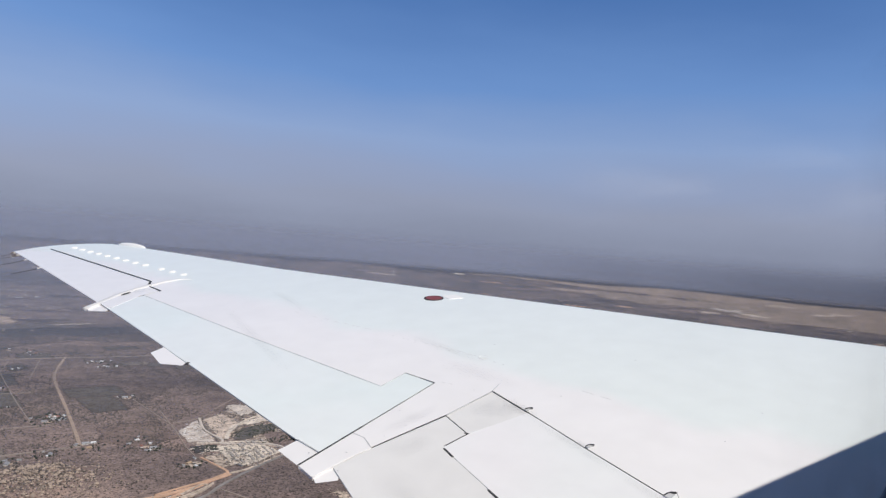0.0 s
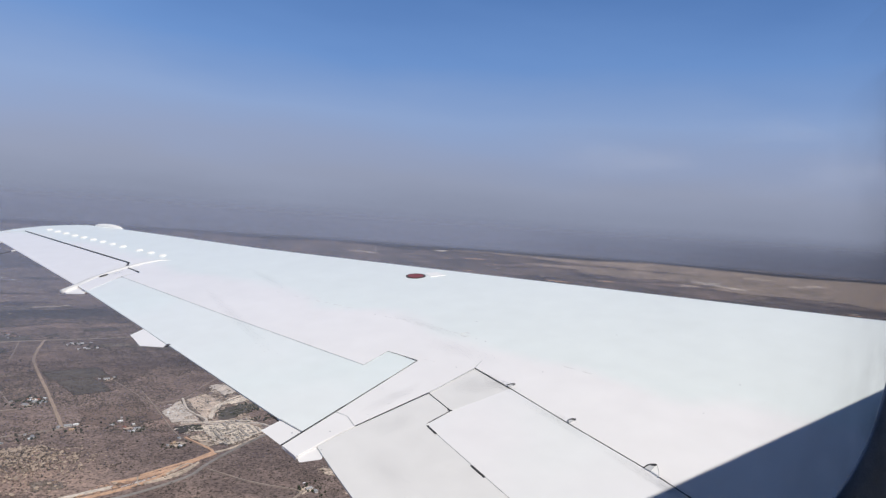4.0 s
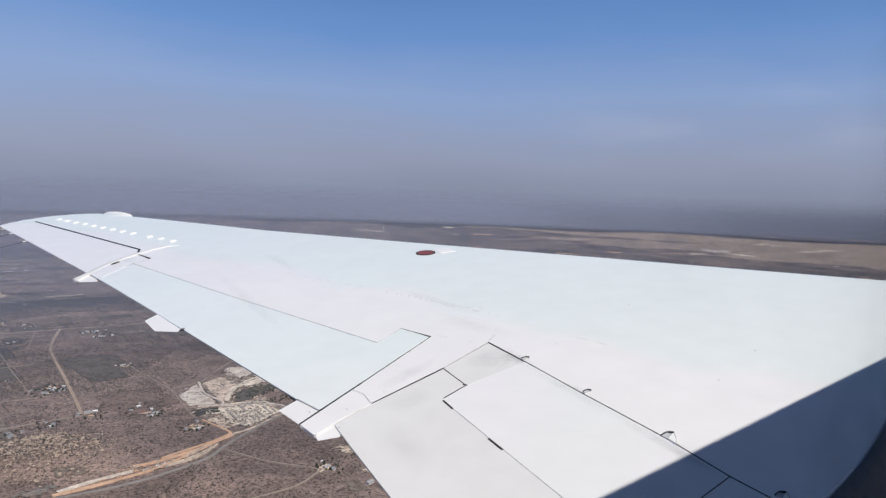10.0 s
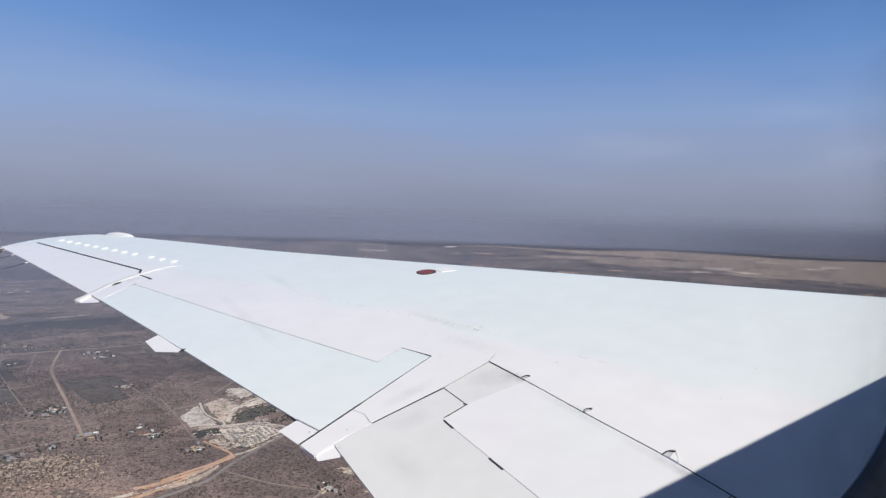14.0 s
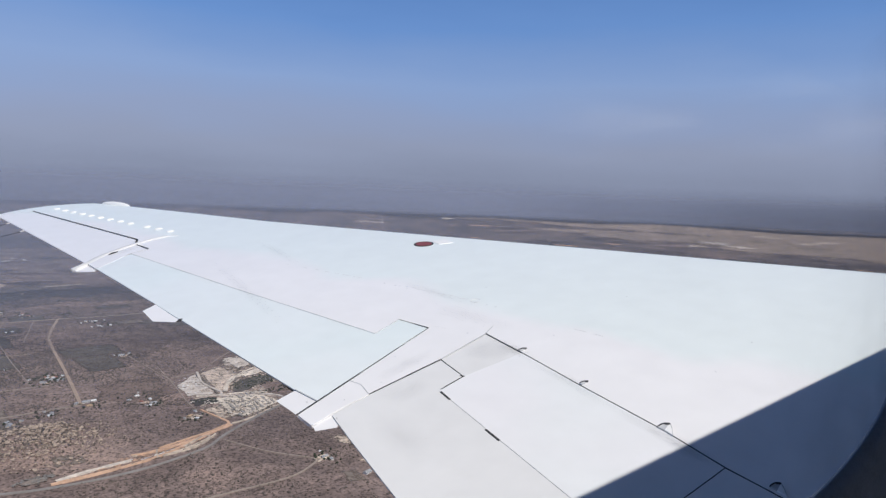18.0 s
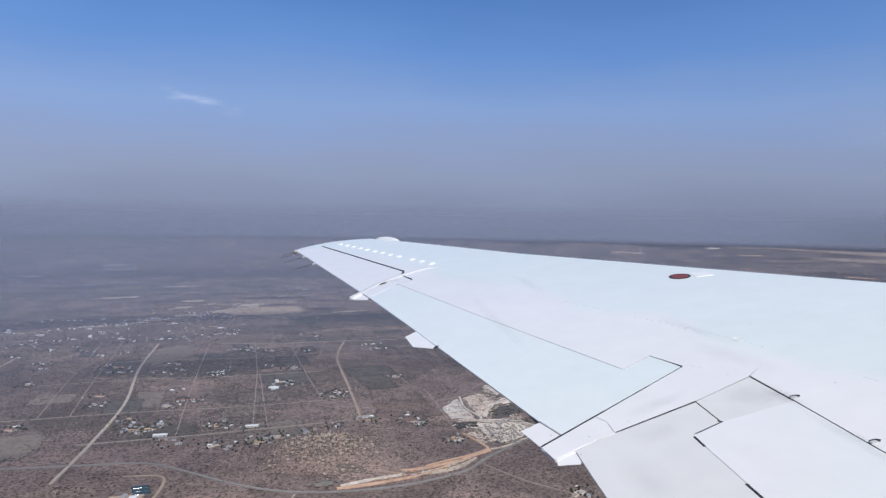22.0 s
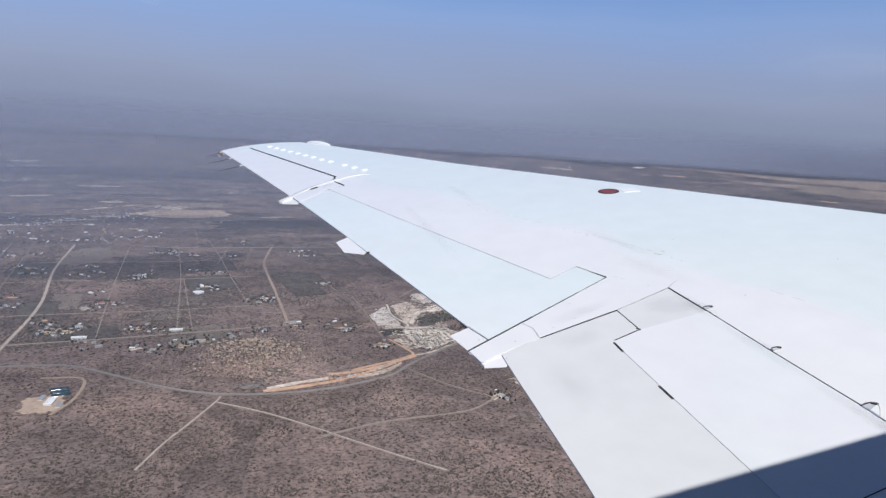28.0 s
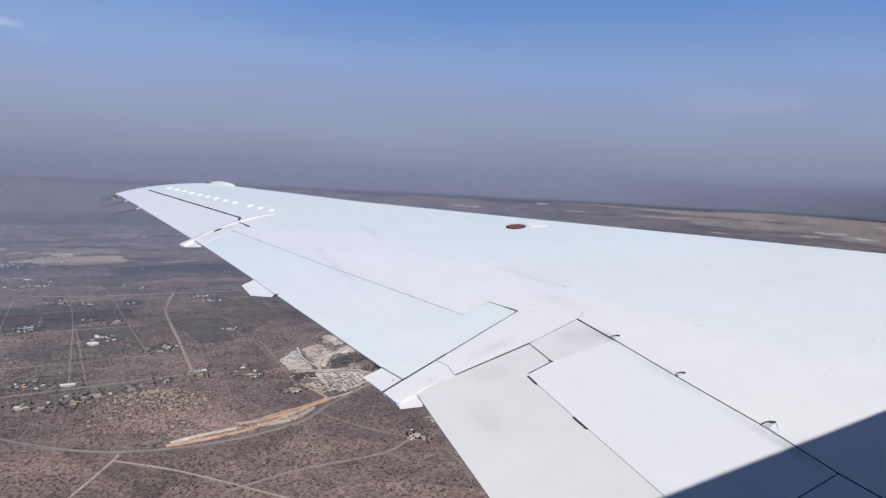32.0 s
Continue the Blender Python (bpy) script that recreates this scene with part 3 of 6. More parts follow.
fit("spoiler_end_panel", slab(inset(spoil_out, GAP * 0.3), -0.003, 0.024), FLAP_WHITE, "smudged pale grey panel")
spoiler = [(2.066, 2.060), (2.00, 1.67), (1.93, 1.22), (1.870, 0.9605), (1.343, 0.9605), (1.402, 1.262), (1.550, 2.020), (1.566, 2.030), (1.712, 2.058)]
fit("spoiler", slab(inset(spoiler, GAP * 0.6), 0.0, 0.026), SPOILER_WHITE, "flush white spoiler panel")
spoiler_root = [(1.868, 0.9595), (1.83, 0.66), (1.80, 0.30), (1.77, -0.28), (1.13, -0.28), (1.22, 0.25), (1.343, 0.9595)]
fit("spoiler", slab(inset(spoiler_root, GAP * 0.6), 0.0, 0.026), SPOILER_WHITE, "flush white spoiler panel near the wing root")

# dark seams left open round the moving surfaces
for line, w in (([(1.955, 2.618), (1.70, 2.518)], 0.004), ([(1.70, 2.518), (1.40, 2.40)], 0.006), ([(1.40, 2.40), (1.02, 2.252)], 0.009), ([(1.752, 2.268), (1.55, 2.238), (1.32, 2.203)], 0.0028),
                ([(2.112, 2.352), (2.068, 2.06), (2.0, 1.67), (1.93, 1.22), (1.87, 0.96), (1.83, 0.66), (1.80, 0.3)], 0.0052),
                ([(1.752, 2.266), (1.71, 2.06)], 0.002), ([(1.71, 2.06), (1.562, 2.032)], 0.002),
                ([(1.92, 2.83), (1.958, 2.622)], 0.002), ([(1.868, 0.96), (1.345, 0.96)], 0.0015),
                ([(1.062, 8.46), (1.2, 7.66), (1.48, 6.03)], 0.010), ([(1.413, 5.85), (1.442, 5.62)], 0.010)):
    fit("hinge_gap", strip(line, w, 0.0015, 0.003), GAP_DARK, "dark open seam")
for line, w in (([(1.29, 5.55), (1.50, 4.10), (1.715, 2.75)], 0.0042), ([(1.715, 2.75), (1.92, 2.83)], 0.0032), ([(1.548, 2.02), (1.40, 1.26), (1.3, 0.75)], 0.0008),
                ([(1.33, 2.37), (1.345, 2.30), (1.32, 2.205)], 0.004), ([(2.112, 2.352), (1.752, 2.268)], 0.005),
                ([(1.135, 2.30), (1.118, 2.46)], 0.005), ([(2.115, 2.355), (2.20, 2.40)], 0.004)):
    fit("skin_seam", strip(line, w, 0.0013, 0.003), SEAM_GREY, "thin grey sealant seam")
for a, b in (((1.548, 2.015), (1.53, 1.935)), ((1.475, 1.665), (1.458, 1.575)), ((1.705, 2.075), (1.712, 2.055))):
    fit("rub_strip", strip([a, b], 0.009, 0.002, 0.003), GAP_DARK, "short black rubbing strip")
# lines of fasteners and scuffs along the skin joints
for (u0, v0), (u1, v1), n in (((2.405, 2.77), (2.29, 3.29), 11), ((2.20, 3.62), (1.99, 4.38), 8), ((2.40, 2.42), (2.495, 1.89), 5), ((2.06, 2.42), (1.99, 2.62), 5)):
    rr = random.Random(n)
    for k in range(n):
        f, g = (k + rr.uniform(0.0, 0.3)) / n, (k + rr.uniform(0.45, 0.85)) / n
        if rr.random() < 0.75:
            j = rr.uniform(-0.006, 0.006)
            fit("skin_scuff", strip([(u0 + (u1 - u0) * f + j, v0 + (v1 - v0) * f), (u0 + (u1 - u0) * g + j, v0 + (v1 - v0) * g)], rr.uniform(0.002, 0.005), 0.0012, 0.002), SMUDGE, "faint scuffed skin joint")
rng = random.Random(4)
for n in range(14):
    f = n / 13
    u, v = 2.425 - 0.19 * f + rng.uniform(-0.014, 0.014), 2.62 + f * 0.8 + rng.uniform(-0.02, 0.02)
    fit("fastener", dome(0.0045, 0.0045, 0.001, (u, v, 0), seg=8, rings=2), SEAM_GREY)
for u, v in ((1.62, 2.44), (1.42, 2.26), (1.55, 2.29), (1.66, 2.32), (1.22, 2.23), (1.34, 2.33), (1.10, 2.32), (1.12, 2.12), (2.5, 1.35), (2.9, 1.4), (2.33, 2.1), (2.62, 2.9), (2.05, 2.42), (3.05, 2.2)):
    fit("fastener", dome(0.0036, 0.0036, 0.001, (u, v, 0), seg=8, rings=2), SEAM_GREY)
ring_pts = [(2.41 + 0.03 * math.cos(a), 2.76 + 0.03 * math.sin(a)) for a in (2 * math.pi * k / 16 for k in range(13))]
fit("access_panel_ring", strip(ring_pts, 0.003, 0.002, 0.003), SMUDGE, "faint round access panel outline")


def stain(u, v, ru, rv, turn, full, seed):
    """A thin film of grime on the skin, thinning out to nothing at its rim."""
    n, rings = 28, 6
    verts, cover, faces = [(u, v, 0.0012)], [full], []
    cs, sn = math.cos(radians(turn)), math.sin(radians(turn))
    for i in range(1, rings + 1):
        for k in range(n):
            t = 2 * math.pi * k / n
            e = i / rings * (1 + 0.3 * noise.noise((2 * math.cos(t), 2 * math.sin(t), seed)))
            x, y = ru * e * math.cos(t), rv * e * math.sin(t)
            verts.append((u + x * cs - y * sn, v + x * sn + y * cs, 0.0012))
            cover.append(full * (1 - i / rings))
    faces += [(0, 1 + k, 1 + (k + 1) % n) for k in range(n)]
    for i in range(rings - 1):
        for k in range(n):
            faces.append((1 + i * n + k, 1 + (i + 1) * n + k, 1 + (i + 1) * n + (k + 1) % n, 1 + i * n + (k + 1) % n))
    ob = raw("stain", verts, faces, GRIME, wing)
    ob.data.attributes.new("cover", "FLOAT", "POINT").data.foreach_set("value", cover)
    return tagged(ob, "faint grey grime smudge")


GRIME = film_of("grime_film", (0.30, 0.31, 0.33))
for n, (u, v, ru, rv, turn, full) in enumerate(((1.97, 2.20, 0.12, 0.11, 20, 0.42), (2.07, 2.12, 0.05, 0.16, -8, 0.40), (1.60, 2.33, 0.20, 0.05, 12, 0.30), (2.22, 2.62, 0.10, 0.28, 5, 0.22), (1.55, 4.0, 0.05, 0.9, -8, 0.20),
                                                (1.98, 1.70, 0.035, 0.30, -9, 0.28), (1.90, 1.25, 0.03, 0.28, -9, 0.26), (1.46, 2.12, 0.12, 0.08, 10, 0.24), (1.22, 1.85, 0.10, 0.22, -12, 0.22), (2.34, 3.05, 0.05, 0.35, 2, 0.25), (1.28, 5.72, 0.12, 0.10, 30, 0.35), (2.12, 4.7, 0.05, 0.5, -6, 0.18), (1.885, 1.12, 0.05, 0.16, -9, 0.5), (2.045, 2.13, 0.07, 0.07, 0, 0.4), (2.01, 1.70, 0.03, 0.09, -9, 0.35))):
    stain(u, v, ru, rv, turn, full * 0.54, n)


def fairing(edge, drop, name="flap_track_fairing"):
    """A boat-shaped fairing that juts out from under the trailing edge: a flat upper lip and a keel below."""
    bm = bmesh.new()
    top = [bm.verts.new((u, v, w)) for u, v, w in edge]
    mid = sum((Vector(p) for p in edge), Vector()) / len(edge)
    keel = [bm.verts.new((mid.x + (u - mid.x) * 0.55 + 0.05, mid.y + (v - mid.y) * 0.45, w - drop)) for u, v, w in edge]
    bm.faces.new(top)
    bm.faces.new(keel[::-1])
    for n in range(len(edge)):
        m = (n + 1) % len(edge)
        bm.faces.new((top[n], keel[n], keel[m], top[m]))
    bmesh.ops.recalc_face_normals(bm, faces=bm.faces)
    bmesh.ops.bevel(bm, geom=bm.edges[:], offset=0.004, segments=2, affect="EDGES")
    return fit(name, bm, WING_WHITE, "white flap track fairing under the trailing edge")


fairing([(1.045, 4.11, -0.004), (0.945, 4.045, -0.006), (0.935, 3.815, -0.008), (1.03, 3.70, -0.008), (1.10, 3.80, -0.008)], 0.008)
fairing([(1.115, 2.462, -0.004), (1.012, 2.432, -0.006), (1.018, 2.256, -0.006), (1.14, 2.296, -0.004)], 0.007)
fairing([(1.012, 2.25, -0.005), (1.02, 2.132, -0.006), (1.010, 2.098, -0.007), (1.092, 2.062, -0.007), (1.13, 2.13, -0.006), (1.12, 2.25, -0.006)], 0.007)
fit("fairing_notch", slab([(1.075, 3.715), (1.052, 3.690), (1.035, 3.698), (1.058, 3.728)], -0.0005, 0.004), GAP_DARK, "small dark notch at the fairing")
fit("fairing_lip", strip([(1.32, 2.202), (1.17, 2.178), (1.025, 2.137)], 0.006, 0.0025, 0.006), WING_WHITE, "thin white fairing lip")
# the streamlined fairing between aileron and flap
bm = bmesh.new()
spine = [(1.78, 5.90, 0.004, 0.010), (1.70, 5.955, 0.014, 0.028), (1.56, 5.935, 0.020, 0.045), (1.42, 5.87, 0.022, 0.055), (1.28, 5.79, 0.020, 0.055), (1.14, 5.69, 0.014, 0.055), (0.98, 5.52, 0.006, 0.06), (0.86, 5.41, -0.004, 0.065)]
rows = []
for n, (u, v, w, half) in enumerate(spine):
    d = (Vector(spine[min(n + 1, 7)][:2]) - Vector(spine[max(n - 1, 0)][:2])).normalized()
    q = Vector((-d.y, d.x))
    rows.append([bm.verts.new((u + q.x * half * 0.52 * s, v + q.y * half * 0.52 * s, -0.03 if abs(s) == 1 else 0.42 * w * (1 - 0.5 * s * s))) for s in (-1, -0.8, -0.4, 0, 0.4, 0.8, 1)])
for a, b in zip(rows, rows[1:]):
    for k in range(6):
        bm.faces.new((a[k], a[k + 1], b[k + 1], b[k]))
bm.faces.new(rows[-1])
bmesh.ops.recalc_face_normals(bm, faces=bm.faces)
fit("aileron_fairing", bm, FLAP_WHITE, "slim raised white fairing", True)
fit("fairing_slot", dome(0.050, 0.013, 0.006, (1.19, 5.665, 0.004), radians(35)), GAP_DARK, "small black slot")
fairing([(0.985, 5.46, -0.012), (0.86, 5.46, -0.012), (0.855, 5.34, -0.014), (0.955, 5.245, -0.014), (0.985, 5.30, -0.012)], 0.02)

# spoiler hinge fittings standing up in front of the hinge line
for u, v, k in ((2.072, 2.087, 0.8), (2.005, 1.668, 0.75), (1.930, 1.250, 1.0), (1.866, 0.815, 0.8)):
    def near(du, dv):
        return (u + du * k, v + dv * k)

    fit("spoiler_hinge", slab([near(0.0, 0.0), near(0.034, -0.001), near(0.050, -0.018), near(-0.003, -0.030 if v < 1.5 else -0.016)], 0.005, 0.006, 0.001), SEAM_GREY, "small raised hinge fitting")
    if v < 1.5:
        fit("hinge_fin", slab([near(0.050, -0.018), near(-0.014, -0.070), near(-0.003, -0.030)], 0.007, 0.008, 0.001), BRIGHT_WHITE, "white hinge fin")
    fit("hinge_edge", strip([near(0.0, 0.0), near(0.020, 0.001), near(0.036, -0.003), near(0.049, -0.016)], 0.0035 * k, 0.0085, 0.004), GAP_DARK)
    fit("hinge_cap", strip([near(0.034, -0.006), near(0.046, -0.022)], 0.009 * k, 0.0095, 0.004), GAP_DARK, "black hinge cap")
    if v < 1.5:
        fit("hinge_arm", strip([near(0.048, -0.020), near(0.020, -0.046), near(-0.013, -0.069)], 0.0016 * k, 0.0085, 0.003), SEAM_GREY)

# fuel filler cap, its placard, vortex generators, lamp fairing and static wicks
bm = bmesh.new()
bmesh.ops.create_cone(bm, cap_ends=True, segments=32, radius1=0.078, radius2=0.075, depth=0.006)
bmesh.ops.translate(bm, vec=(3.02, 4.04, 0.0), verts=bm.verts)
cap_ob = fit("fuel_cap", bm, GAP_DARK, "round red fuel filler cap with a dark rim")
bm = bmesh.new()
bmesh.ops.create_cone(bm, cap_ends=True, segments=32, radius1=0.064, radius2=0.061, depth=0.006)
bmesh.ops.translate(bm, vec=(3.02, 4.04, 0.0015), verts=bm.verts)
fit("cap_lid", bm, CAP_RED, "dull red lid")
fit("placard", slab([(3.11, 4.06), (3.22, 4.02), (3.20, 3.90), (3.09, 3.94)], 0.004, 0.005, 0.002), BRIGHT_WHITE, "small white placard")
for n in range(12):
    v = 8.36 - 0.193 * n - (0.10 if n > 8 else 0.0)
    u = 1.275 + (8.36 - v) * 0.2285
    fit("vortex_generator", dome(0.036, 0.030, 0.014, (u, v, 0.0), radians(12)), BRIGHT_WHITE)
fit("lamp_fairing", dome(0.25, 0.045, 0.040, (1.82, 8.13, -0.012), math.atan2(-0.44, 0.17)), BRIGHT_WHITE, "rounded white lamp fairing on the leading edge", True)
for u, v, ln in ((0.735, 8.46, 0.20), (0.745, 8.30, 0.22), (0.775, 7.93, 0.24), (0.815, 7.35, 0.25)):
    wick = fit("static_wick", rod((u + 0.01, v, -0.008), (u - ln, v - 0.03, -0.03), 0.0030, 0.002), GAP_DARK, "thin black static wick")
    fit("wick_base", rod((u + 0.02, v + 0.001, -0.006), (u - 0.03, v - 0.004, -0.010), 0.006, 0.005), BRIGHT_WHITE)

# ---- fuselage shell ----
AXIS_Y, AXIS_Z, RADIUS = -0.8156, 0.10, 1.14


def tube(name, radius, material, parent, label):
    """A length of fuselage with a row of window openings on the far side and the one beside the seat."""
    bm = bmesh.new()
    xs = sorted([-9.0, -0.42, 1.26, 9.0] + [x + e for x in (-7.6, -6.6, -5.6, -4.6, -3.6, -2.6, -1.6, -0.8, 0.2, 1.6, 2.6, 3.6, 4.6, 5.6, 6.6, 7.6) for e in (-0.18, 0.18)])
    low_a, high_a = math.asin((-0.45 - AXIS_Z) / radius), math.asin((0.72 - AXIS_Z) / radius)
    turns = [low_a, high_a] + [high_a + (2 * math.pi - (high_a - low_a)) * k / 64 for k in range(1, 64)]
    grid = [[bm.verts.new((x, AXIS_Y + radius * math.cos(a), AXIS_Z + radius * math.sin(a))) for a in turns] for x in xs]
    for i in range(len(xs) - 1):
        for k in range(len(turns)):
            m = (k + 1) % len(turns)
            near_window = k == 0 and -0.43 < xs[i] < 1.25
            far_window = abs(xs[i + 1] - xs[i] - 0.36) < 0.01 and abs((turns[k] + turns[m]) / 2 - math.pi) < 0.26
            if not near_window and not far_window:
                bm.faces.new((grid[i][k], grid[i][m], grid[i + 1][m], grid[i + 1][k]))
    bm.faces.new(grid[0])
    bm.faces.new(grid[-1][::-1])
    return part(name, bm, material, parent, label, True)


fuselage = tube("fuselage", RADIUS, SKIN, aircraft, "grey tubular fuselage")
tube("cabin_lining", RADIUS - 0.045, CABIN, fuselage, "pale cabin wall lining")


def window_hole(t, grow=0.0):
    """A point of the window opening, a rounded oblong, at the turn t (0 to 1): x, y, z."""
    a = 2 * math.pi * t
    c, s = math.cos(a), math.sin(a)
    x = ((0.632 if c > 0 else 0.726) + grow) * math.copysign(abs(c) ** 0.62, c)
    z = ((0.62 if s > 0 else 0.332) + grow) * math.copysign(abs(s) ** 0.62, s)
    skin = AXIS_Y + math.sqrt(max((RADIUS - 0.05) ** 2 - (z - AXIS_Z) ** 2, 0.0))
    return 0.446 + x, (min(0.30, skin) if z > 0.25 else 0.30), z


def ring_mesh(levels, n=160):
    """Rings of the window outline, each grown by grow and set outboard by out, skinned together."""
    bm = bmesh.new()
    rows = []
    for grow, out in levels:
        rows.append([bm.verts.new((x, y + out, z)) for x, y, z in (window_hole(k / n, grow) for k in range(n))])
    for a, b in zip(rows, rows[1:]):
        for k in range(n):
            bm.faces.new((a[k], a[(k + 1) % n], b[(k + 1) % n], b[k]))
    bmesh.ops.recalc_face_normals(bm, faces=bm.faces)
    return bm


part("window_frame", ring_mesh([(0.24, -0.034), (0.16, -0.034), (0.12, -0.028), (0.09, -0.018)]), LINING, fuselage, "pale blue-grey cabin lining round the window, in shade", True)
part("window_seal", ring_mesh([(0.095, -0.02), (0.06, -0.016), (0.03, -0.009), (0.012, -0.003), (0.0, 0.008), (0.005, 0.015), (0.03, 0.02), (0.2, 0.025)]), SEAL, fuselage, "dark rubber window seal", True)
# an added dark film paints the blurred dimming along the window's forward rim
verts, cover, faces, n = [], [], [], 24
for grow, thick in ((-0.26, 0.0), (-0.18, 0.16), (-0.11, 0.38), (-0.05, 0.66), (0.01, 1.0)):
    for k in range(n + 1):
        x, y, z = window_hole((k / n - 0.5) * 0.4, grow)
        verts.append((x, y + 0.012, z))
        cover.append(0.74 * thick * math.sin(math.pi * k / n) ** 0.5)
faces += [(i * (n + 1) + k, i * (n + 1) + k + 1, (i + 1) * (n + 1) + k + 1, (i + 1) * (n + 1) + k) for i in range(4) for k in range(n)]
pane = raw("pane_rim_film", verts, faces, film_of("pane_rim_shade", (0.10, 0.11, 0.13)), fuselage)
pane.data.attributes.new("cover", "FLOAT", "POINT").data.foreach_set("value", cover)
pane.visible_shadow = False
tagged(pane, "dark film for the dimming at the window's forward rim")
# padded dark edge beside the window
bm = bmesh.new()
bmesh.ops.create_uvsphere(bm, u_segments=112, v_segments=64, radius=1.0)
bmesh.ops.transform(bm, matrix=Matrix.Translation((-0.266, 0.285, 0.012)) @ Matrix.Diagonal((0.195, 0.03, 0.20, 1)), verts=bm.verts)
part("window_pad", bm, PAD, fuselage, "rounded dark navy padding beside the window", True)


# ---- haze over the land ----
# see-through shells stand in for the depth of hazy air
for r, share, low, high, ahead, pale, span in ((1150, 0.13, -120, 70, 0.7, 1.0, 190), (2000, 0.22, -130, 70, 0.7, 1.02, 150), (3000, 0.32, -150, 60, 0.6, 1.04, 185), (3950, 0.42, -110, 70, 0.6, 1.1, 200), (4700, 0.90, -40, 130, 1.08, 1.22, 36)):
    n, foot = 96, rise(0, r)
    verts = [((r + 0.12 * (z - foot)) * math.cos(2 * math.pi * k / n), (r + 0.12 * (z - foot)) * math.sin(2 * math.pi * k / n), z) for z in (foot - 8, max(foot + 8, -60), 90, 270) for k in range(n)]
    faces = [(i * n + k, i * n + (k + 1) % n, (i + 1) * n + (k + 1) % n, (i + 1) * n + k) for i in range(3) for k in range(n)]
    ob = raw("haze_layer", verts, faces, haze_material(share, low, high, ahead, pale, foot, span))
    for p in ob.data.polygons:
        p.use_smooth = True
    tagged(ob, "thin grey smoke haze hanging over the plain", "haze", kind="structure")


# ---- roads ----
def curve(pts, step=14.0):
    """Points every step metres along a smooth line through pts."""
    out = []
    ext = [tuple(2 * np.array(pts[0]) - np.array(pts[1]))] + list(pts) + [tuple(2 * np.array(pts[-1]) - np.array(pts[-2]))]
    for a, b, c, d in zip(ext, ext[1:], ext[2:], ext[3:]):
        a, b, c, d = (np.array(q, float) for q in (a, b, c, d))
        n = max(2, int(np.linalg.norm(c - b) / step))
        for k in range(n):
            t = k / n
            out.append(0.5 * (2 * b + (c - a) * t + (2 * a - 5 * b + 4 * c - d) * t * t + (3 * b - a - 3 * c + d) * t ** 3))
    out.append(np.array(pts[-1], float))
    return out


ROADS = []


def road(name, pts, width, material, label, lift=1.25, ragged=0.0):
    line = curve([lay(*p) for p in pts])
    ROADS.append((np.array(line), width))
    rr = random.Random(len(ROADS))
    verts, faces = [], []
    for n, p in enumerate(line):
        d = line[min(n + 1, len(line) - 1)] - line[max(n - 1, 0)]
        d = d / (np.linalg.norm(d) + 1e-9)
        q = np.array((-d[1], d[0]))
        w = width / 2 * (1 + ragged * rr.uniform(-1, 1))
        a, b = p + q * w, p - q * w
        z = max(rise(*a), rise(*b), rise(*p)) + lift
        verts += [(*a, z), (*b, z), (*(b - q * 0.5), z - lift - 1.0), (*(a + q * 0.5), z - lift - 1.0)]
        if n:
            i = 4 * n
            faces += [(i - 4, i - 3, i + 1, i), (i - 3, i - 2, i + 2, i + 1), (i - 1, i - 4, i, i + 3)]
    return tagged(raw(name, verts, faces, material), label, "road", kind="structure")


road("road_main", [(-1050, 1770), (-860, 1540), (-560, 1440), (-330, 1405), (-235, 1392), (-180, 1372), (-110, 1300), (-40, 1220), (30, 1158), (105, 1120), (200, 1102), (300, 1108), (405, 1145), (455, 1192), (525, 1250), (610, 1310), (670, 1342), (780, 1370), (905, 1400), (1300, 1450)], 6, ASPHALT, "grey tarred road sweeping round the rocky hill")
road("road_east", [(-345, 1548), (-265, 1550), (-115, 1550), (15, 1555), (145, 1562), (272, 1575)], 6, TRACK, "straight sandy settlement road")
road("road_north", [(272, 1575), (295, 1915), (318, 2330), (342, 2490), (400, 2735)], 7, DIRT_ROAD, "wide pale dirt road")
road("road_top", [(-60, 2800), (150, 2740), (400, 2735), (570, 2728), (980, 2760), (1400, 2800)], 7, TRACK, "thin sandy farm road")
road("road_left", [(-345, 1300), (-318, 1560), (-295, 1910), (-310, 2365), (-295, 2860)], 6.5, PALE_ROAD, "wide pale dirt road running straight away")
road("road_far_left", [(-735, 1920), (-745, 2300), (-725, 2695)], 7, DIRT_ROAD, "pale dirt road beside a sandy clearing")
road("road_south", [(75, 1118), (65, 1095), (15, 1005), (-20, 945), (-60, 860)], 2.6, PALE_ROAD, "sandy track through the scrub")
road("road_scrub", [(65, 1095), (125, 1035), (175, 975), (225, 905), (300, 800), (360, 720)], 2.4, PALE_ROAD, "sandy track through the scrub")
road("road_motorway", [(-1500, 1950), (-1180, 1800), (-1010, 1690), (-860, 1490), (-730, 1345), (-600, 1150), (-520, 900)], 11, ASPHALT, "grey motorway carriageway")
road("road_motorway_return", [(-1500, 1975), (-1170, 1822), (-995, 1705), (-840, 1500), (-708, 1352), (-578, 1150), (-496, 900)], 11, ASPHALT, "grey motorway carriageway")
road("road_loop", [(-860, 1490), (-800, 1580), (-700, 1600), (-640, 1520), (-680, 1430), (-760, 1400)], 8, ASPHALT, "curving motorway slip road")
road("road_clearing", [(-1045, 1775), (-985, 2000), (-960, 2130), (-870, 2210), (-740, 2260)], 7, DIRT_ROAD, "sandy road along a clearing")
road("road_rail", [(-1900, 2800), (-1365, 2830), (-1160, 3080), (-655, 3330), (-300, 3420)], 9, TRACK, "pale railway bed far across the plain")
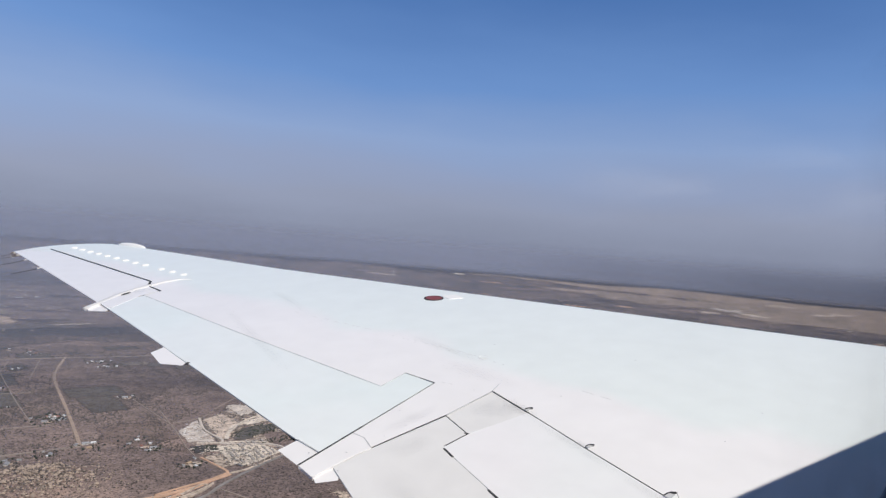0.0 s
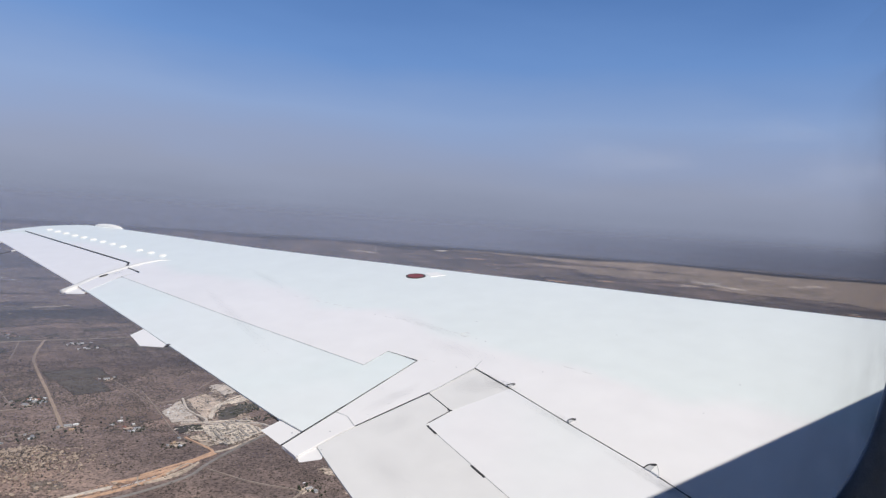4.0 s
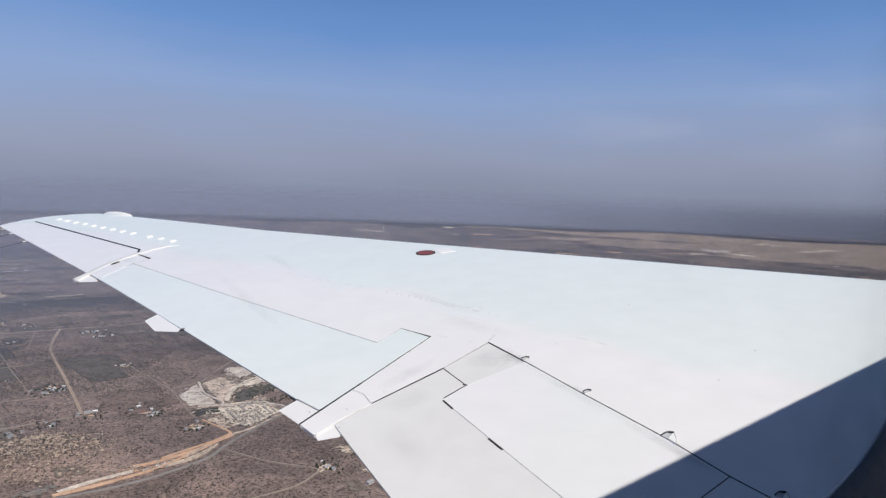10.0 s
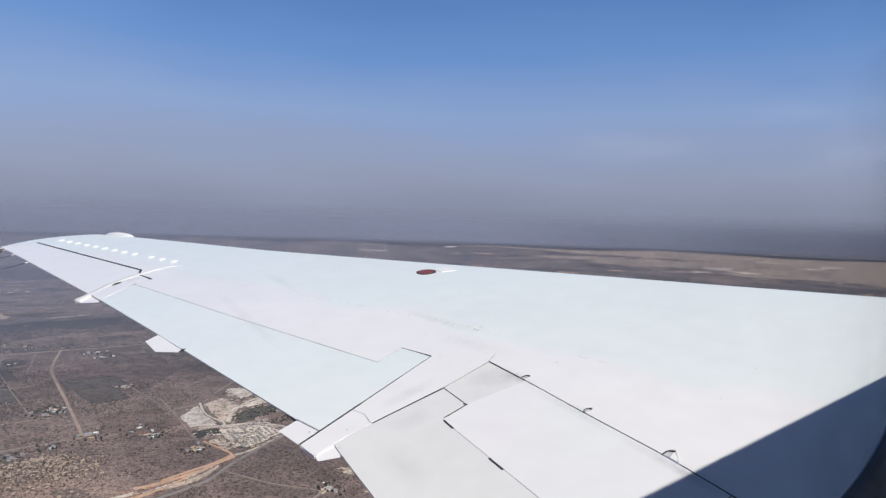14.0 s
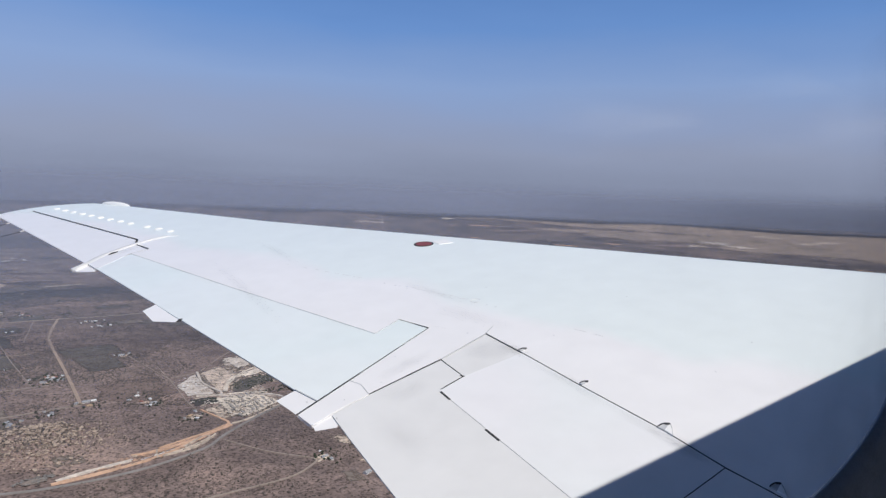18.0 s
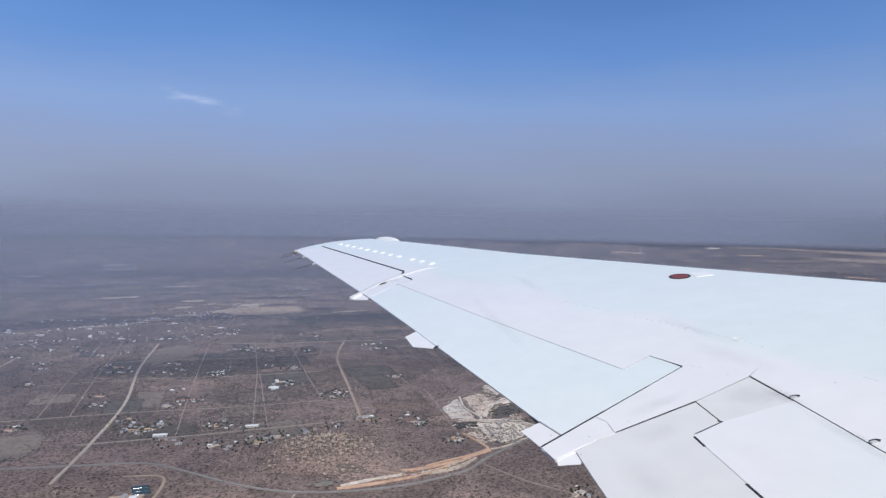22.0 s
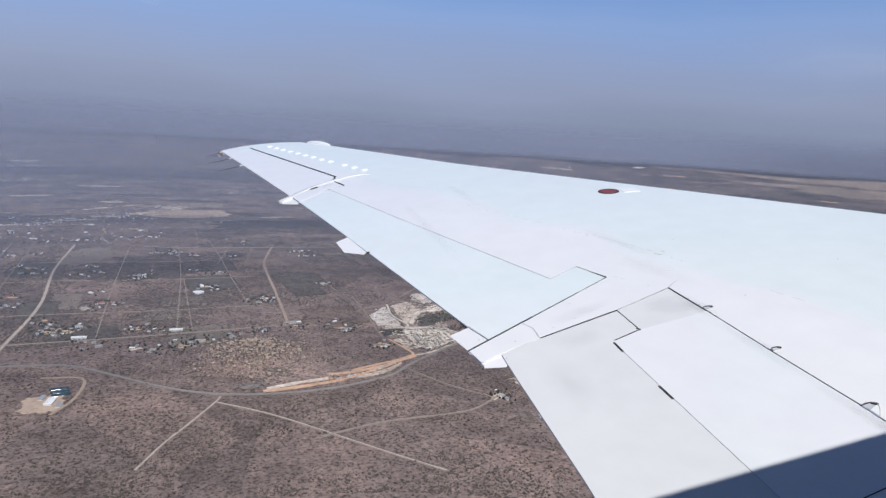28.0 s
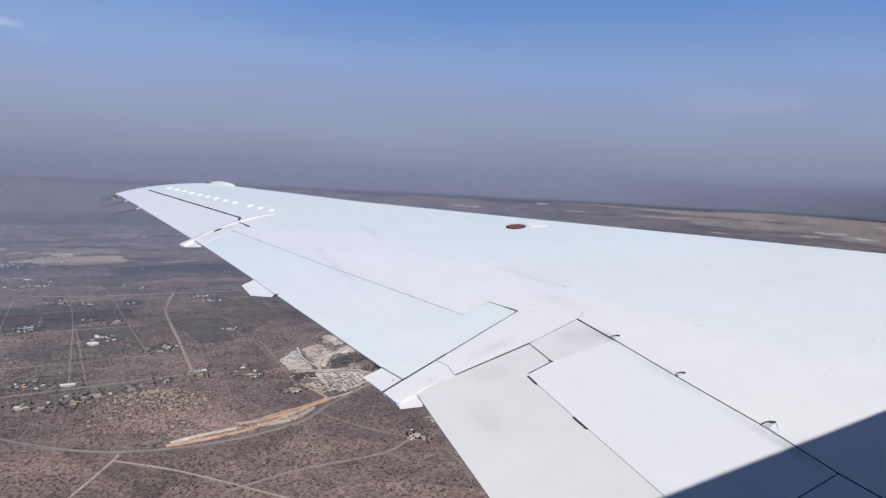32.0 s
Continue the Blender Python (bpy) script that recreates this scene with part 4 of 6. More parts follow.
road("road_thin", [(-110, 2800), (-125, 2400), (-140, 1980), (-150, 1560)], 2, TRACK, "narrow garden lane")
road("road_thin_second", [(60, 2900), (50, 2300), (35, 1960), (15, 1558)], 2, TRACK, "narrow garden lane")
road("road_farm", [(450, 1172), (495, 1065), (560, 970)], 2.5, TRACK, "thin sandy farm track")
road("road_fence", [(495, 1650), (485, 1795), (470, 2010)], 2, TRACK, "narrow cutline track")
road("road_dry", [(210, 895), (325, 920), (445, 920), (500, 930), (560, 970)], 3.5, TRACK, "faint track through the scrub")
for k, x in enumerate((-500, -430, 180)):
    road("road_lane", [(x, 2900), (x + 10, 2500), (x + 15, 2150), (x + 25, 1800)], 2, TRACK, "narrow lane between plots")
for k, y in enumerate((1790, 2180, 2480)):
    road("road_cross_lane", [(-560, y), (-300, y + 10), (-20, y - 8), (250, y + 6)], 2, TRACK, "narrow cross lane between plots")


# ---- patches of bare or tilled ground ----
PATCHES = []


def patch(name, x, y, rx, ry, material, label, turn=0.0, lift=0.5, bump=0.0, wobble=0.25, square=0.0, seed=0, keep=True, full=1.0, mapped=True):
    """An irregular spread of soil lying on the land, feathered at its rim."""
    n, rings = 56, 9
    if mapped:
        (x, y), rx, ry = lay(x, y), rx * 0.88, ry * 0.84
    c, s = math.cos(radians(turn)), math.sin(radians(turn))
    verts, faces = [], []

    def at(px, py, f):
        b = bump * (0.5 + noise.noise((px / 22, py / 22, seed))) * (1 - f ** 4)
        return (px, py, rise(px, py) + (lift if f < 0.99 else -1.0) + max(b, 0))

    verts.append(at(x, y, 0))
    for i in range(1, rings + 1):
        f = i / rings
        for k in range(n):
            a = 2 * math.pi * k / n
            e = 1 + wobble * (noise.noise((2.2 * math.cos(a), 2.2 * math.sin(a), seed * 3.7)) + 0.5 * noise.noise((6 * math.cos(a), 6 * math.sin(a), seed)))
            if square:
                e *= (1 - square) + square / max(abs(math.cos(a)), abs(math.sin(a)))
            px, py = rx * f * e * math.cos(a), ry * f * e * math.sin(a)
            verts.append(at(x + px * c - py * s, y + px * s + py * c, f))
    for k in range(n):
        faces.append((0, 1 + k, 1 + (k + 1) % n))
    for i in range(rings - 1):
        for k in range(n):
            m = (k + 1) % n
            faces.append((1 + i * n + k, 1 + (i + 1) * n + k, 1 + (i + 1) * n + m, 1 + i * n + m))
    if keep:
        PATCHES.append((x, y, rx, ry, c, s))
    ob = raw(name, verts, faces, material if material is WATER else soft(material))
    if material is not WATER:
        rim = min(14.0, 0.5 * min(rx, ry))
        layer = ob.data.attributes.new("cover", "FLOAT", "POINT")
        layer.data.foreach_set("value", [full] + [full * min(1.0, (1 - i / rings) * min(rx, ry) / rim) for i in range(1, rings + 1) for k in range(n)])
    for p in ob.data.polygons:
        p.use_smooth = True
    return tagged(ob, label, "soil", kind="structure")


def area(name, corners, material, label, lift=0.6, bump=0.0, full=1.0, rim=9.0, seed=0):
    """A many-cornered spread of soil: the corners joined by uneven edges, feathered at the rim."""
    corners = [lay(*p) for p in corners]
    mid = np.mean(np.array(corners, float), axis=0)
    edge = []
    for p, q in zip(corners, corners[1:] + corners[:1]):
        p, q = np.array(p, float), np.array(q, float)
        steps = max(2, int(np.linalg.norm(q - p) / 9))
        for k in range(steps):
            e = p + (q - p) * k / steps
            edge.append(e + 5 * np.array((noise.noise((e[0] / 20, e[1] / 20, seed)), noise.noise((e[0] / 20, e[1] / 20, seed + 9.0)))))
    span = float(np.mean([np.linalg.norm(e - mid) for e in edge]))
    shares = [1.0, 1 - 0.5 * rim / span, 1 - rim / span] + [(1 - rim / span) * (1 - k / 7) for k in range(1, 7)]
    verts, cover, faces, n = [], [], [], len(edge)
    for i, f in enumerate(shares):
        for e in edge:
            x, y = mid + (e - mid) * f
            verts.append((x, y, rise(x, y) + lift + max(0, bump * (0.35 + noise.noise((x / 20, y / 20, seed)) + 0.4 * noise.noise((x / 7, y / 7, seed)))) * min(1, (1 - f) * span / rim)))
            cover.append(full * min(1.0, (1 - f) * span / rim))
    verts.append((mid[0], mid[1], rise(*mid) + lift))
    cover.append(full)
    for i in range(len(shares) - 1):
        for k in range(n):
            m = (k + 1) % n
            faces.append((i * n + k, i * n + m, (i + 1) * n + m, (i + 1) * n + k))
    last = (len(shares) - 1) * n
    faces += [(last + k, last + (k + 1) % n, len(verts) - 1) for k in range(n)]
    ob = raw(name, verts, faces, soft(material))
    ob.data.attributes.new("cover", "FLOAT", "POINT").data.foreach_set("value", cover)
    for p in ob.data.polygons:
        p.use_smooth = True
    PATCHES.append((mid[0], mid[1], span, span, 1.0, 0.0))
    return tagged(ob, label, "soil", kind="structure")


# the sand quarry
area("quarry_floor", [(485, 1616), (570, 1715), (700, 1824), (860, 1901), (900, 1710), (880, 1553), (720, 1496), (680, 1587), (600, 1495), (640, 1422), (650, 1334), (540, 1275), (478, 1415)], TAN_BENCH, "broken sandy ground of the quarry", 0.5, 1.5, 0.34, seed=1)
area("quarry_bench_west", [(488, 1623), (565, 1717), (545, 1494), (484, 1506)], BENCH, "grey levelled quarry bench", 0.9, 1.0, 0.72, seed=2)
area("quarry_bench_middle", [(575, 1716), (640, 1754), (655, 1645), (605, 1580), (570, 1505), (556, 1508)], TAN_BENCH, "tan quarry bench with bulldozed heaps", 1.0, 3.0, 0.62, seed=3)
area("quarry_yard", [(520, 1462), (590, 1459), (640, 1432), (655, 1351), (540, 1283), (515, 1326)], CREAM, "pale quarry yard with rows of blocks", 1.0, 1.2, 0.55, seed=4)
area("quarry_pile", [(680, 1846), (755, 1806), (735, 1735), (670, 1694)], BENCH, "pinkish grey spoil piles", 1.2, 5.0, 0.6, seed=5)
area("quarry_sand", [(745, 1782), (850, 1846), (815, 1712), (850, 1605), (785, 1594), (690, 1635)], CREAM, "bare pale sand of the quarry", 1.3, 2.0, 0.58, seed=6)
area("quarry_dump", [(850, 1873), (945, 2015), (1060, 1990), (1010, 1822), (935, 1771), (860, 1821)], CREAM, "cream terraced tailings dump", 2.0, 7.0, 0.72, seed=7)
area("quarry_wash", [(705, 1531), (780, 1582), (845, 1574), (920, 1607), (885, 1542), (765, 1483)], PALE, "bright sand washed out below the quarry", 1.6, 1.0, 0.75, seed=8)
area("quarry_link", [(655, 1649), (760, 1691), (760, 1645), (650, 1601)], PALE, "pale sand along the haul road", 1.5, 1.0, 0.5, seed=9)
area("quarry_pit", [(825, 1765), (895, 1776), (885, 1727), (832, 1674), (812, 1703)], PLOT_DARK, "dark overgrown pit floor", 2.2, 0.5, seed=10)
area("quarry_scrub", [(475, 1482), (538, 1470), (530, 1418), (472, 1422)], BURNT, "dark scrub left between quarry benches", 1.4, 1.0, 0.7, seed=11)
area("quarry_scrub", [(580, 1492), (632, 1584), (700, 1599), (750, 1575), (680, 1529), (600, 1475)], PLOT_DARK, "dark scrub left between quarry benches", 1.5, 1.0, 0.9, seed=12)
area("quarry_verge", [(478, 1400), (520, 1392), (530, 1298), (495, 1286)], SAND, "sandy verge at the quarry gate", 0.9, 1.0, 0.45, seed=13)
patch("quarry_pond", 932, 1714, 34, 17, WATER, "dark blue pond in the quarry pit", 62, 2.4, 0, 0.3, 0.0, 8, False)
road("road_haul", [(568, 1498), (600, 1569), (632, 1617), (695, 1634), (740, 1626), (815, 1604), (850, 1578), (905, 1598)], 7, PALE, "pale haul road through the quarry", 3.2, 0.25)
road("road_yard", [(675, 1338), (655, 1415), (590, 1449), (548, 1472), (560, 1499), (550, 1605), (572, 1725)], 5, BENCH, "pale haul road through the quarry yard", 2.8, 0.25)
road("road_pit", [(855, 2030), (842, 1891), (806, 1720), (832, 1649), (880, 1689), (935, 1780)], 7, PALE, "pale haul road round the quarry pit", 4.2, 0.2)
road("road_pit_side", [(832, 1649), (850, 1578), (985, 1652), (1010, 1775)], 5, PALE, "pale haul road round the quarry pit", 3.6, 0.2)
road("road_bench", [(548, 1478), (556, 1590), (566, 1690)], 3.5, DUSK_TRACK, "dark cutting between the quarry benches", 2.2, 0.3)
road("road_bench", [(590, 1505), (640, 1560), (700, 1560), (760, 1590), (820, 1640)], 3, DUSK_TRACK, "dark cutting below the haul road", 2.0, 0.3)
road("road_bench", [(600, 1560), (655, 1640), (720, 1690)], 3, PALE, "pale side track on the quarry bench", 3.0, 0.3)
road("road_bench", [(500, 1500), (550, 1480), (600, 1470), (650, 1440)], 3, PALE, "pale side track in the quarry", 2.6, 0.3)
road("road_quarry_fence", [(505, 1857), (487, 1631), (468, 1415), (492, 1285)], 2, TRACK, "fence track along the quarry", 1.0, 0.2)
road("road_quarry_top", [(500, 1707), (580, 1732), (675, 1855), (810, 2006)], 2, TRACK, "thin track above the quarry", 1.0, 0.2)
# roadworks beside the curve
area("roadworks", [(150, 1116), (225, 1120), (330, 1140), (420, 1192), (410, 1212), (335, 1186), (285, 1184), (210, 1150), (155, 1134)], ORANGE, "orange graded earth of the roadworks", 0.7, 0.6, 0.30, 8.0, seed=14)
road("road_works_white", [(158, 1132), (210, 1146), (278, 1157)], 6, PALE, "pale graded strip of the roadworks", 1.9, 0.5)
road("road_works_main", [(150, 1122), (225, 1127), (330, 1152), (440, 1222), (495, 1252)], 6.5, ORANGE, "orange haul track of the roadworks", 1.7, 0.4)
road("road_works_bank", [(285, 1180), (335, 1182), (412, 1206)], 8, ORANGE, "orange graded bank", 1.5, 0.4)
road("road_works_loop", [(330, 1146), (388, 1168), (432, 1198), (425, 1212), (375, 1172)], 4, SAND, "sandy turning loop of the roadworks", 2.1, 0.3)
road("road_works_spur", [(330, 1186), (324, 1164), (320, 1140)], 3, SAND, "sandy crossing between the haul tracks", 2.2, 0.3)
road("road_works_upper", [(335, 1192), (395, 1215), (450, 1236), (492, 1262)], 3.5, ORANGE, "orange upper haul track", 2.0, 0.3)
road("road_works_lower", [(335, 1150), (372, 1152), (410, 1172), (448, 1212)], 3.5, SAND, "sandy lower haul track", 2.3, 0.3)
road("road_works_side", [(440, 1222), (492, 1258), (492, 1300), (476, 1390)], 5, ORANGE, "orange haul track", 1.6, 0.3)
road("road_works_return", [(492, 1258), (540, 1272), (600, 1310), (660, 1345)], 6, SAND, "sandy track to the quarry yard", 1.2, 0.3)
patch("roadworks_end", 130, 1150, 26, 12, ROCK, "grey rubble at the end of the roadworks", 8, 0.8, 3, 0.4, 0.0, 11)
# camp by the bend
patch("camp_yard", -205, 1165, 44, 60, FALLOW, "sandy fenced yard", 0, 0.6, 1, 0.2, 0.5, 12, True, 0.58)
road("road_camp", [(-225, 1310), (-170, 1300), (-150, 1270), (-160, 1180), (-190, 1110)], 5, DIRT_ROAD, "dirt road round the yard", 1.0)
# fields and plots
patch("field_fallow", 135, 3350, 195, 100, FALLOW, "pale tan fallow field", 3, 1.0, 0, 0.12, 0.6, 13, True, 1.0, False)
patch("field_fallow_strip", 170, 3530, 150, 50, FIELD, "brown fallow field", 3, 1.0, 0, 0.2, 0.5, 14, False, 0.9, False)
patch("field_thicket", 470, 3060, 300, 130, BURNT, "dark thicket below the fallow field", 2, 0.9, 0, 0.5, 0.4, 17, False, 0.45, False)
patch("field_thicket", -90, 2110, 190, 130, PLOT_DARK, "dark thicket plot", 4, 0.9, 0, 0.7, 0.2, 26, False, 0.36, False)
for k, (x, y, w, d, m) in enumerate(((-204, 3570, 80, 26, SAND), (235, 3610, 130, 30, SAND), (-40, 3500, 90, 26, FIELD), (-258, 3840, 150, 12, SAND), (110, 4265, 150, 22, FIELD), (-640, 4180, 110, 12, ROOF_WHITE), (-880, 4230, 60, 16, PALE), (-720, 4260, 70, 14, SAND), (-1130, 3560, 120, 30, SAND), (-1010, 3950, 90, 18, PALE), (-420, 3300, 110, 24, FIELD), (380, 3860, 160, 16, FIELD), (-540, 3640, 130, 18, SAND))):
    patch("far_clearing", x, y, w, d, m, "pale clearing far out on the plain", math.degrees(math.atan2(y, x)) - 90, 2.5, 0, 0.6, 0.2, 300 + k, False, 0.6, False)
for k, (x, y, w, d, m) in enumerate(((-545, 3010, 70, 24, SAND), (-330, 3150, 95, 30, SAND), (-205, 3260, 75, 36, FALLOW), (-60, 3360, 90, 30, SAND), (70, 3480, 80, 34, FALLOW), (-250, 3440, 80, 22, SAND), (-110, 3510, 70, 18, FALLOW))):
    patch("town_yard", x, y, w, d, m, "bare sandy yards between the houses of the town", math.degrees(math.atan2(y, x)) - 70, 1.2, 0, 0.8, 0.1, 340 + k, False, 0.62, False)
patch("field_grey", 350, 3600, 260, 130, PLOT_PALE, "greyish sandy fallow land", 8, 0.8, 0, 0.4, 0.2, 34, False, 0.7)
patch("field_strip", 560, 3680, 150, 30, SAND, "thin sandy strip", 10, 1.2, 0, 0.4, 0.2, 35, False, 0.6)
patch("field_red", -10, 2905, 190, 120, RED_FIELD, "dark red tilled field", 2, 0.5, 0, 0.1, 0.6, 15)
patch("field_plot", -235, 2620, 75, 210, PLOT_PALE, "bare brown plot", -14, 0.5, 0, 0.35, 0.4, 16)
patch("field_burnt", 560, 3250, 420, 170, BURNT, "burnt dark veld", 3, 0.5, 0, 0.6, 0.1, 18, False, 0.32)
patch("field_burnt_plot", 60, 2480, 290, 150, PLOT_DARK, "dark thicket plot", 3, 0.4, 0, 0.7, 0.1, 19, False, 0.32)
patch("field_bare", -10, 1740, 56, 66, PLOT_PALE, "bare brown plot dotted with bushes", 3, 0.4, 0, 0.15, 0.6, 20, False, 0.8)
patch("field_bare_east", 400, 1640, 95, 120, RED_FIELD, "bare reddish plot", 5, 0.4, 0, 0.3, 0.4, 21, False, 0.55)
patch("field_bare_west", -470, 1560, 60, 110, PLOT_PALE, "bare brown plot", -5, 0.4, 0, 0.2, 0.6, 22, False, 0.8)
patch("clearing", -880, 2280, 150, 150, FIELD, "sandy clearing", 10, 0.5, 1, 0.35, 0.2, 23)
patch("clearing_sand", -860, 2330, 105, 75, SAND, "pale sand bared in the clearing", 20, 1.4, 2, 0.5, 0.0, 24)
patch("red_plot", 975, 1229, 62, 42, ORANGE, "orange bare plot", 25, 0.5, 1, 0.2, 0.4, 25)
area("gully", [(700, 1235), (770, 1185), (768, 1075), (722, 1100)], PLOT_PALE, "eroded gullies in pinkish soil", 0.6, 1.5, 0.5, 14, seed=26)
area("gully_rock", [(735, 1200), (765, 1185), (762, 1120), (740, 1125)], SAND, "bare pale rock in an eroded gully", 0.8, 1.5, 0.40, 12, seed=29)
area("gully_rock", [(628, 1085), (662, 1065), (662, 1000), (632, 1008)], SAND, "bare pale rock in an eroded gully", 0.7, 1.5, 0.42, 12, seed=27)
area("gully_rock", [(612, 938), (652, 932), (668, 848), (622, 858)], SAND, "bare pale rock in an eroded gully", 0.7, 1.5, 0.40, 12, seed=32)
area("gully_red", [(700, 1015), (765, 1005), (755, 895), (702, 905)], ORANGE, "reddish bare soil in the gullies", 0.6, 0.8, 0.33, 16, seed=28)
area("gully_low", [(560, 905), (600, 900), (590, 820), (540, 830)], PLOT_PALE, "eroded pale soil", 0.6, 0.8, 0.42, 16, seed=33)
patch("farm_yard", 565, 973, 26, 17, SAND, "bare sandy yard round a farmhouse", 20, 0.6, 0.6, 0.4, 0.1, 36, False, 0.6)
area("hill_soil", [(60, 1340), (110, 1420), (190, 1430), (250, 1350), (235, 1270), (150, 1235), (80, 1270)], FIELD, "tan soil bared on the rocky hill", 0.7, 0.8, 0.30, 22, seed=30)
area("hill_foot", [(150, 1230), (215, 1250), (230, 1180), (160, 1180)], PLOT_PALE, "bare soil at the foot of the rocky hill", 0.7, 0.8, 0.4, 14, seed=31)
road("road_orange_plot", [(955, 1408), (930, 1292), (915, 1174), (950, 1155)], 3, TRACK, "fence track beside the orange plot", 0.8, 0.2)
road("road_gully_far", [(700, 882), (780, 932), (830, 964), (875, 979), (975, 996)], 3.5, TRACK, "sandy track through the gullies", 0.8, 0.2)
road("road_plot_lane", [(145, 3500), (135, 2890), (110, 2715)], 2, TRACK, "thin lane between far plots", 0.8, 0.2)
road("road_plot_lane", [(230, 2705), (170, 2405)], 2, TRACK, "thin lane between far plots", 0.8, 0.2)
road("road_plot_lane", [(325, 2730), (255, 2370)], 2, TRACK, "thin lane between far plots", 0.8, 0.2)
road("road_plot_lane", [(55, 2200), (50, 1580)], 2, TRACK, "thin lane between plots", 0.8, 0.2)
patch("rail_clearing", -1330, 2880, 130, 55, SAND, "sandy clearing by the railway", 10, 1.0, 0, 0.4, 0.0, 28)
rng = random.Random(33)
for k in range(30):
    x, y = rng.uniform(-640, 780), 1450 + 1500 * rng.random()
    if math.hypot((x - 150) / 150, (y - 1335) / 170) > 1 and not (x > 440 and y < 2080):
        m, w = rng.choice(((PLOT_DARK, "overgrown dark plot"), (PLOT_DARK, "overgrown dark plot"), (PLOT_PALE, "grazed pale plot")))
        patch("plot", x, y, rng.uniform(35, 95), rng.uniform(40, 130), m, w, rng.uniform(-4, 6), 0.15 + 0.01 * k, 0, 0.05, 0.95, 120 + k, False, 0.52)
rng = random.Random(12)
for k in range(240):
    a, r = radians(rng.uniform(18, 116)), rng.uniform(3350, 4750)
    m, w = rng.choice(((FIELD, "pale far field"), (BURNT, "burnt far veld"), (BURNT, "dark far thicket"), (BURNT, "burnt far veld"), (PALE, "pale far mine dump"), (ORANGE, "orange far clearing")))
    if m is BURNT and r > 4250:
        m, w = FIELD, "pale far field"
    size = rng.uniform(12, 40) if m is PALE else rng.uniform(25, 60) if m is ORANGE else rng.uniform(40, 130) if m is FIELD else rng.uniform(50, 190)
    patch("far_field", r * math.cos(a), r * math.sin(a), size, size * rng.uniform(0.06, 0.2), m, w, math.degrees(a) - 90 + rng.uniform(-6, 6), 3.0, 0, 0.6, 0.2, 40 + k, False, 0.5, False)
# mine dumps and works on the plain ahead
for k, (az, r, w, d, m) in enumerate(((30.5, 4370, 95, 24, SAND), (29.2, 4440, 110, 32, BENCH), (27.2, 4400, 120, 20, CREAM), (25.6, 4620, 150, 26, SAND), (23.0, 4540, 110, 26, SAND), (21.8, 4575, 100, 26, TAN_BENCH), (37, 4330, 60, 12, ORANGE), (41, 4260, 110, 14, ORANGE), (48, 4560, 120, 12, ORANGE), (51, 4690, 60, 18, PALE), (57.5, 4560, 160, 22, SAND), (63, 4280, 80, 10, PALE), (72, 4180, 60, 8, SAND))):
    patch("mine_dump", r * math.cos(radians(az)), r * math.sin(radians(az)), w, d, m, "pale mine dump far out on the plain", az - 90, 3.5, 3.0, 0.9, 0.0, 210 + k, False, 0.56, False)
# the pale grass plain ahead
for k, (a, r, w, d) in enumerate(((53, 4735, 260, 26), (46, 4720, 480, 46), (38, 4700, 620, 70), (31, 4670, 650, 95), (24, 4640, 650, 115), (17, 4600, 650, 130), (10, 4600, 650, 130), (40, 4560, 380, 40), (33, 4500, 520, 80), (24, 4430, 640, 110), (15, 4400, 640, 130))):
    patch("grass_plain", r * math.cos(radians(a)), r * math.sin(radians(a)), w, d, GRASS, "pale dry grass plain", a - 90, 4.0 - 0.15 * k, 0, 0.4, 0.2, 80 + k, False, 0.95 if k < 7 else 0.55, False)
patch("plain_thicket", 4690 * math.cos(radians(54)), 4690 * math.sin(radians(54)), 90, 16, BURNT, "dark thicket on the plain", 54 - 90, 7.0, 0, 0.2, 0.2, 90, False, 1.0, False)


def ridge(az0, az1, r, top, seed, label):
    """A flat-topped far mountain, standing as a solid range on the plain."""
    n = 60
    verts, faces = [], []
    for i, (dr, f) in enumerate(((-20, 0.0), (-14, 0.45), (-6, 0.9), (0, 1.0), (6, 1.0), (14, 0.0))):
        for k in range(n + 1):
            t = k / n
            a = radians(az0 + (az1 - az0) * t)
            shape = min(1, 4.5 * min(t, 1 - t)) * (0.75 + 0.35 * noise.noise((t * 5, seed, 0)) + 0.12 * noise.noise((t * 17, seed, 2)))
            x, y = (r + dr) * math.cos(a), (r + dr) * math.sin(a)
            low = rise(x, y) - 3
            verts.append((x, y, low + max(top - low, 6) * max(shape, 0) * f))
    for i in range(5):
        for k in range(n):
            faces.append((i * (n + 1) + k, i * (n + 1) + k + 1, (i + 1) * (n + 1) + k + 1, (i + 1) * (n + 1) + k))
    ob = raw("mountain", verts, faces, VELD)
    for p in ob.data.polygons:
        p.use_smooth = True
    return tagged(ob, label, "mountain")


ridge(29, 48, 4850, -22, 1.3, "low flat-topped mountain fading into the haze")
ridge(17, 28, 4850, -26, 4.1, "rounded far mountain fading into the haze")
ridge(52, 80, 4850, -42, 6.6, "long low far ridge fading into the haze")
ridge(4, 16, 4850, -32, 8.2, "low far ridge fading into the haze")


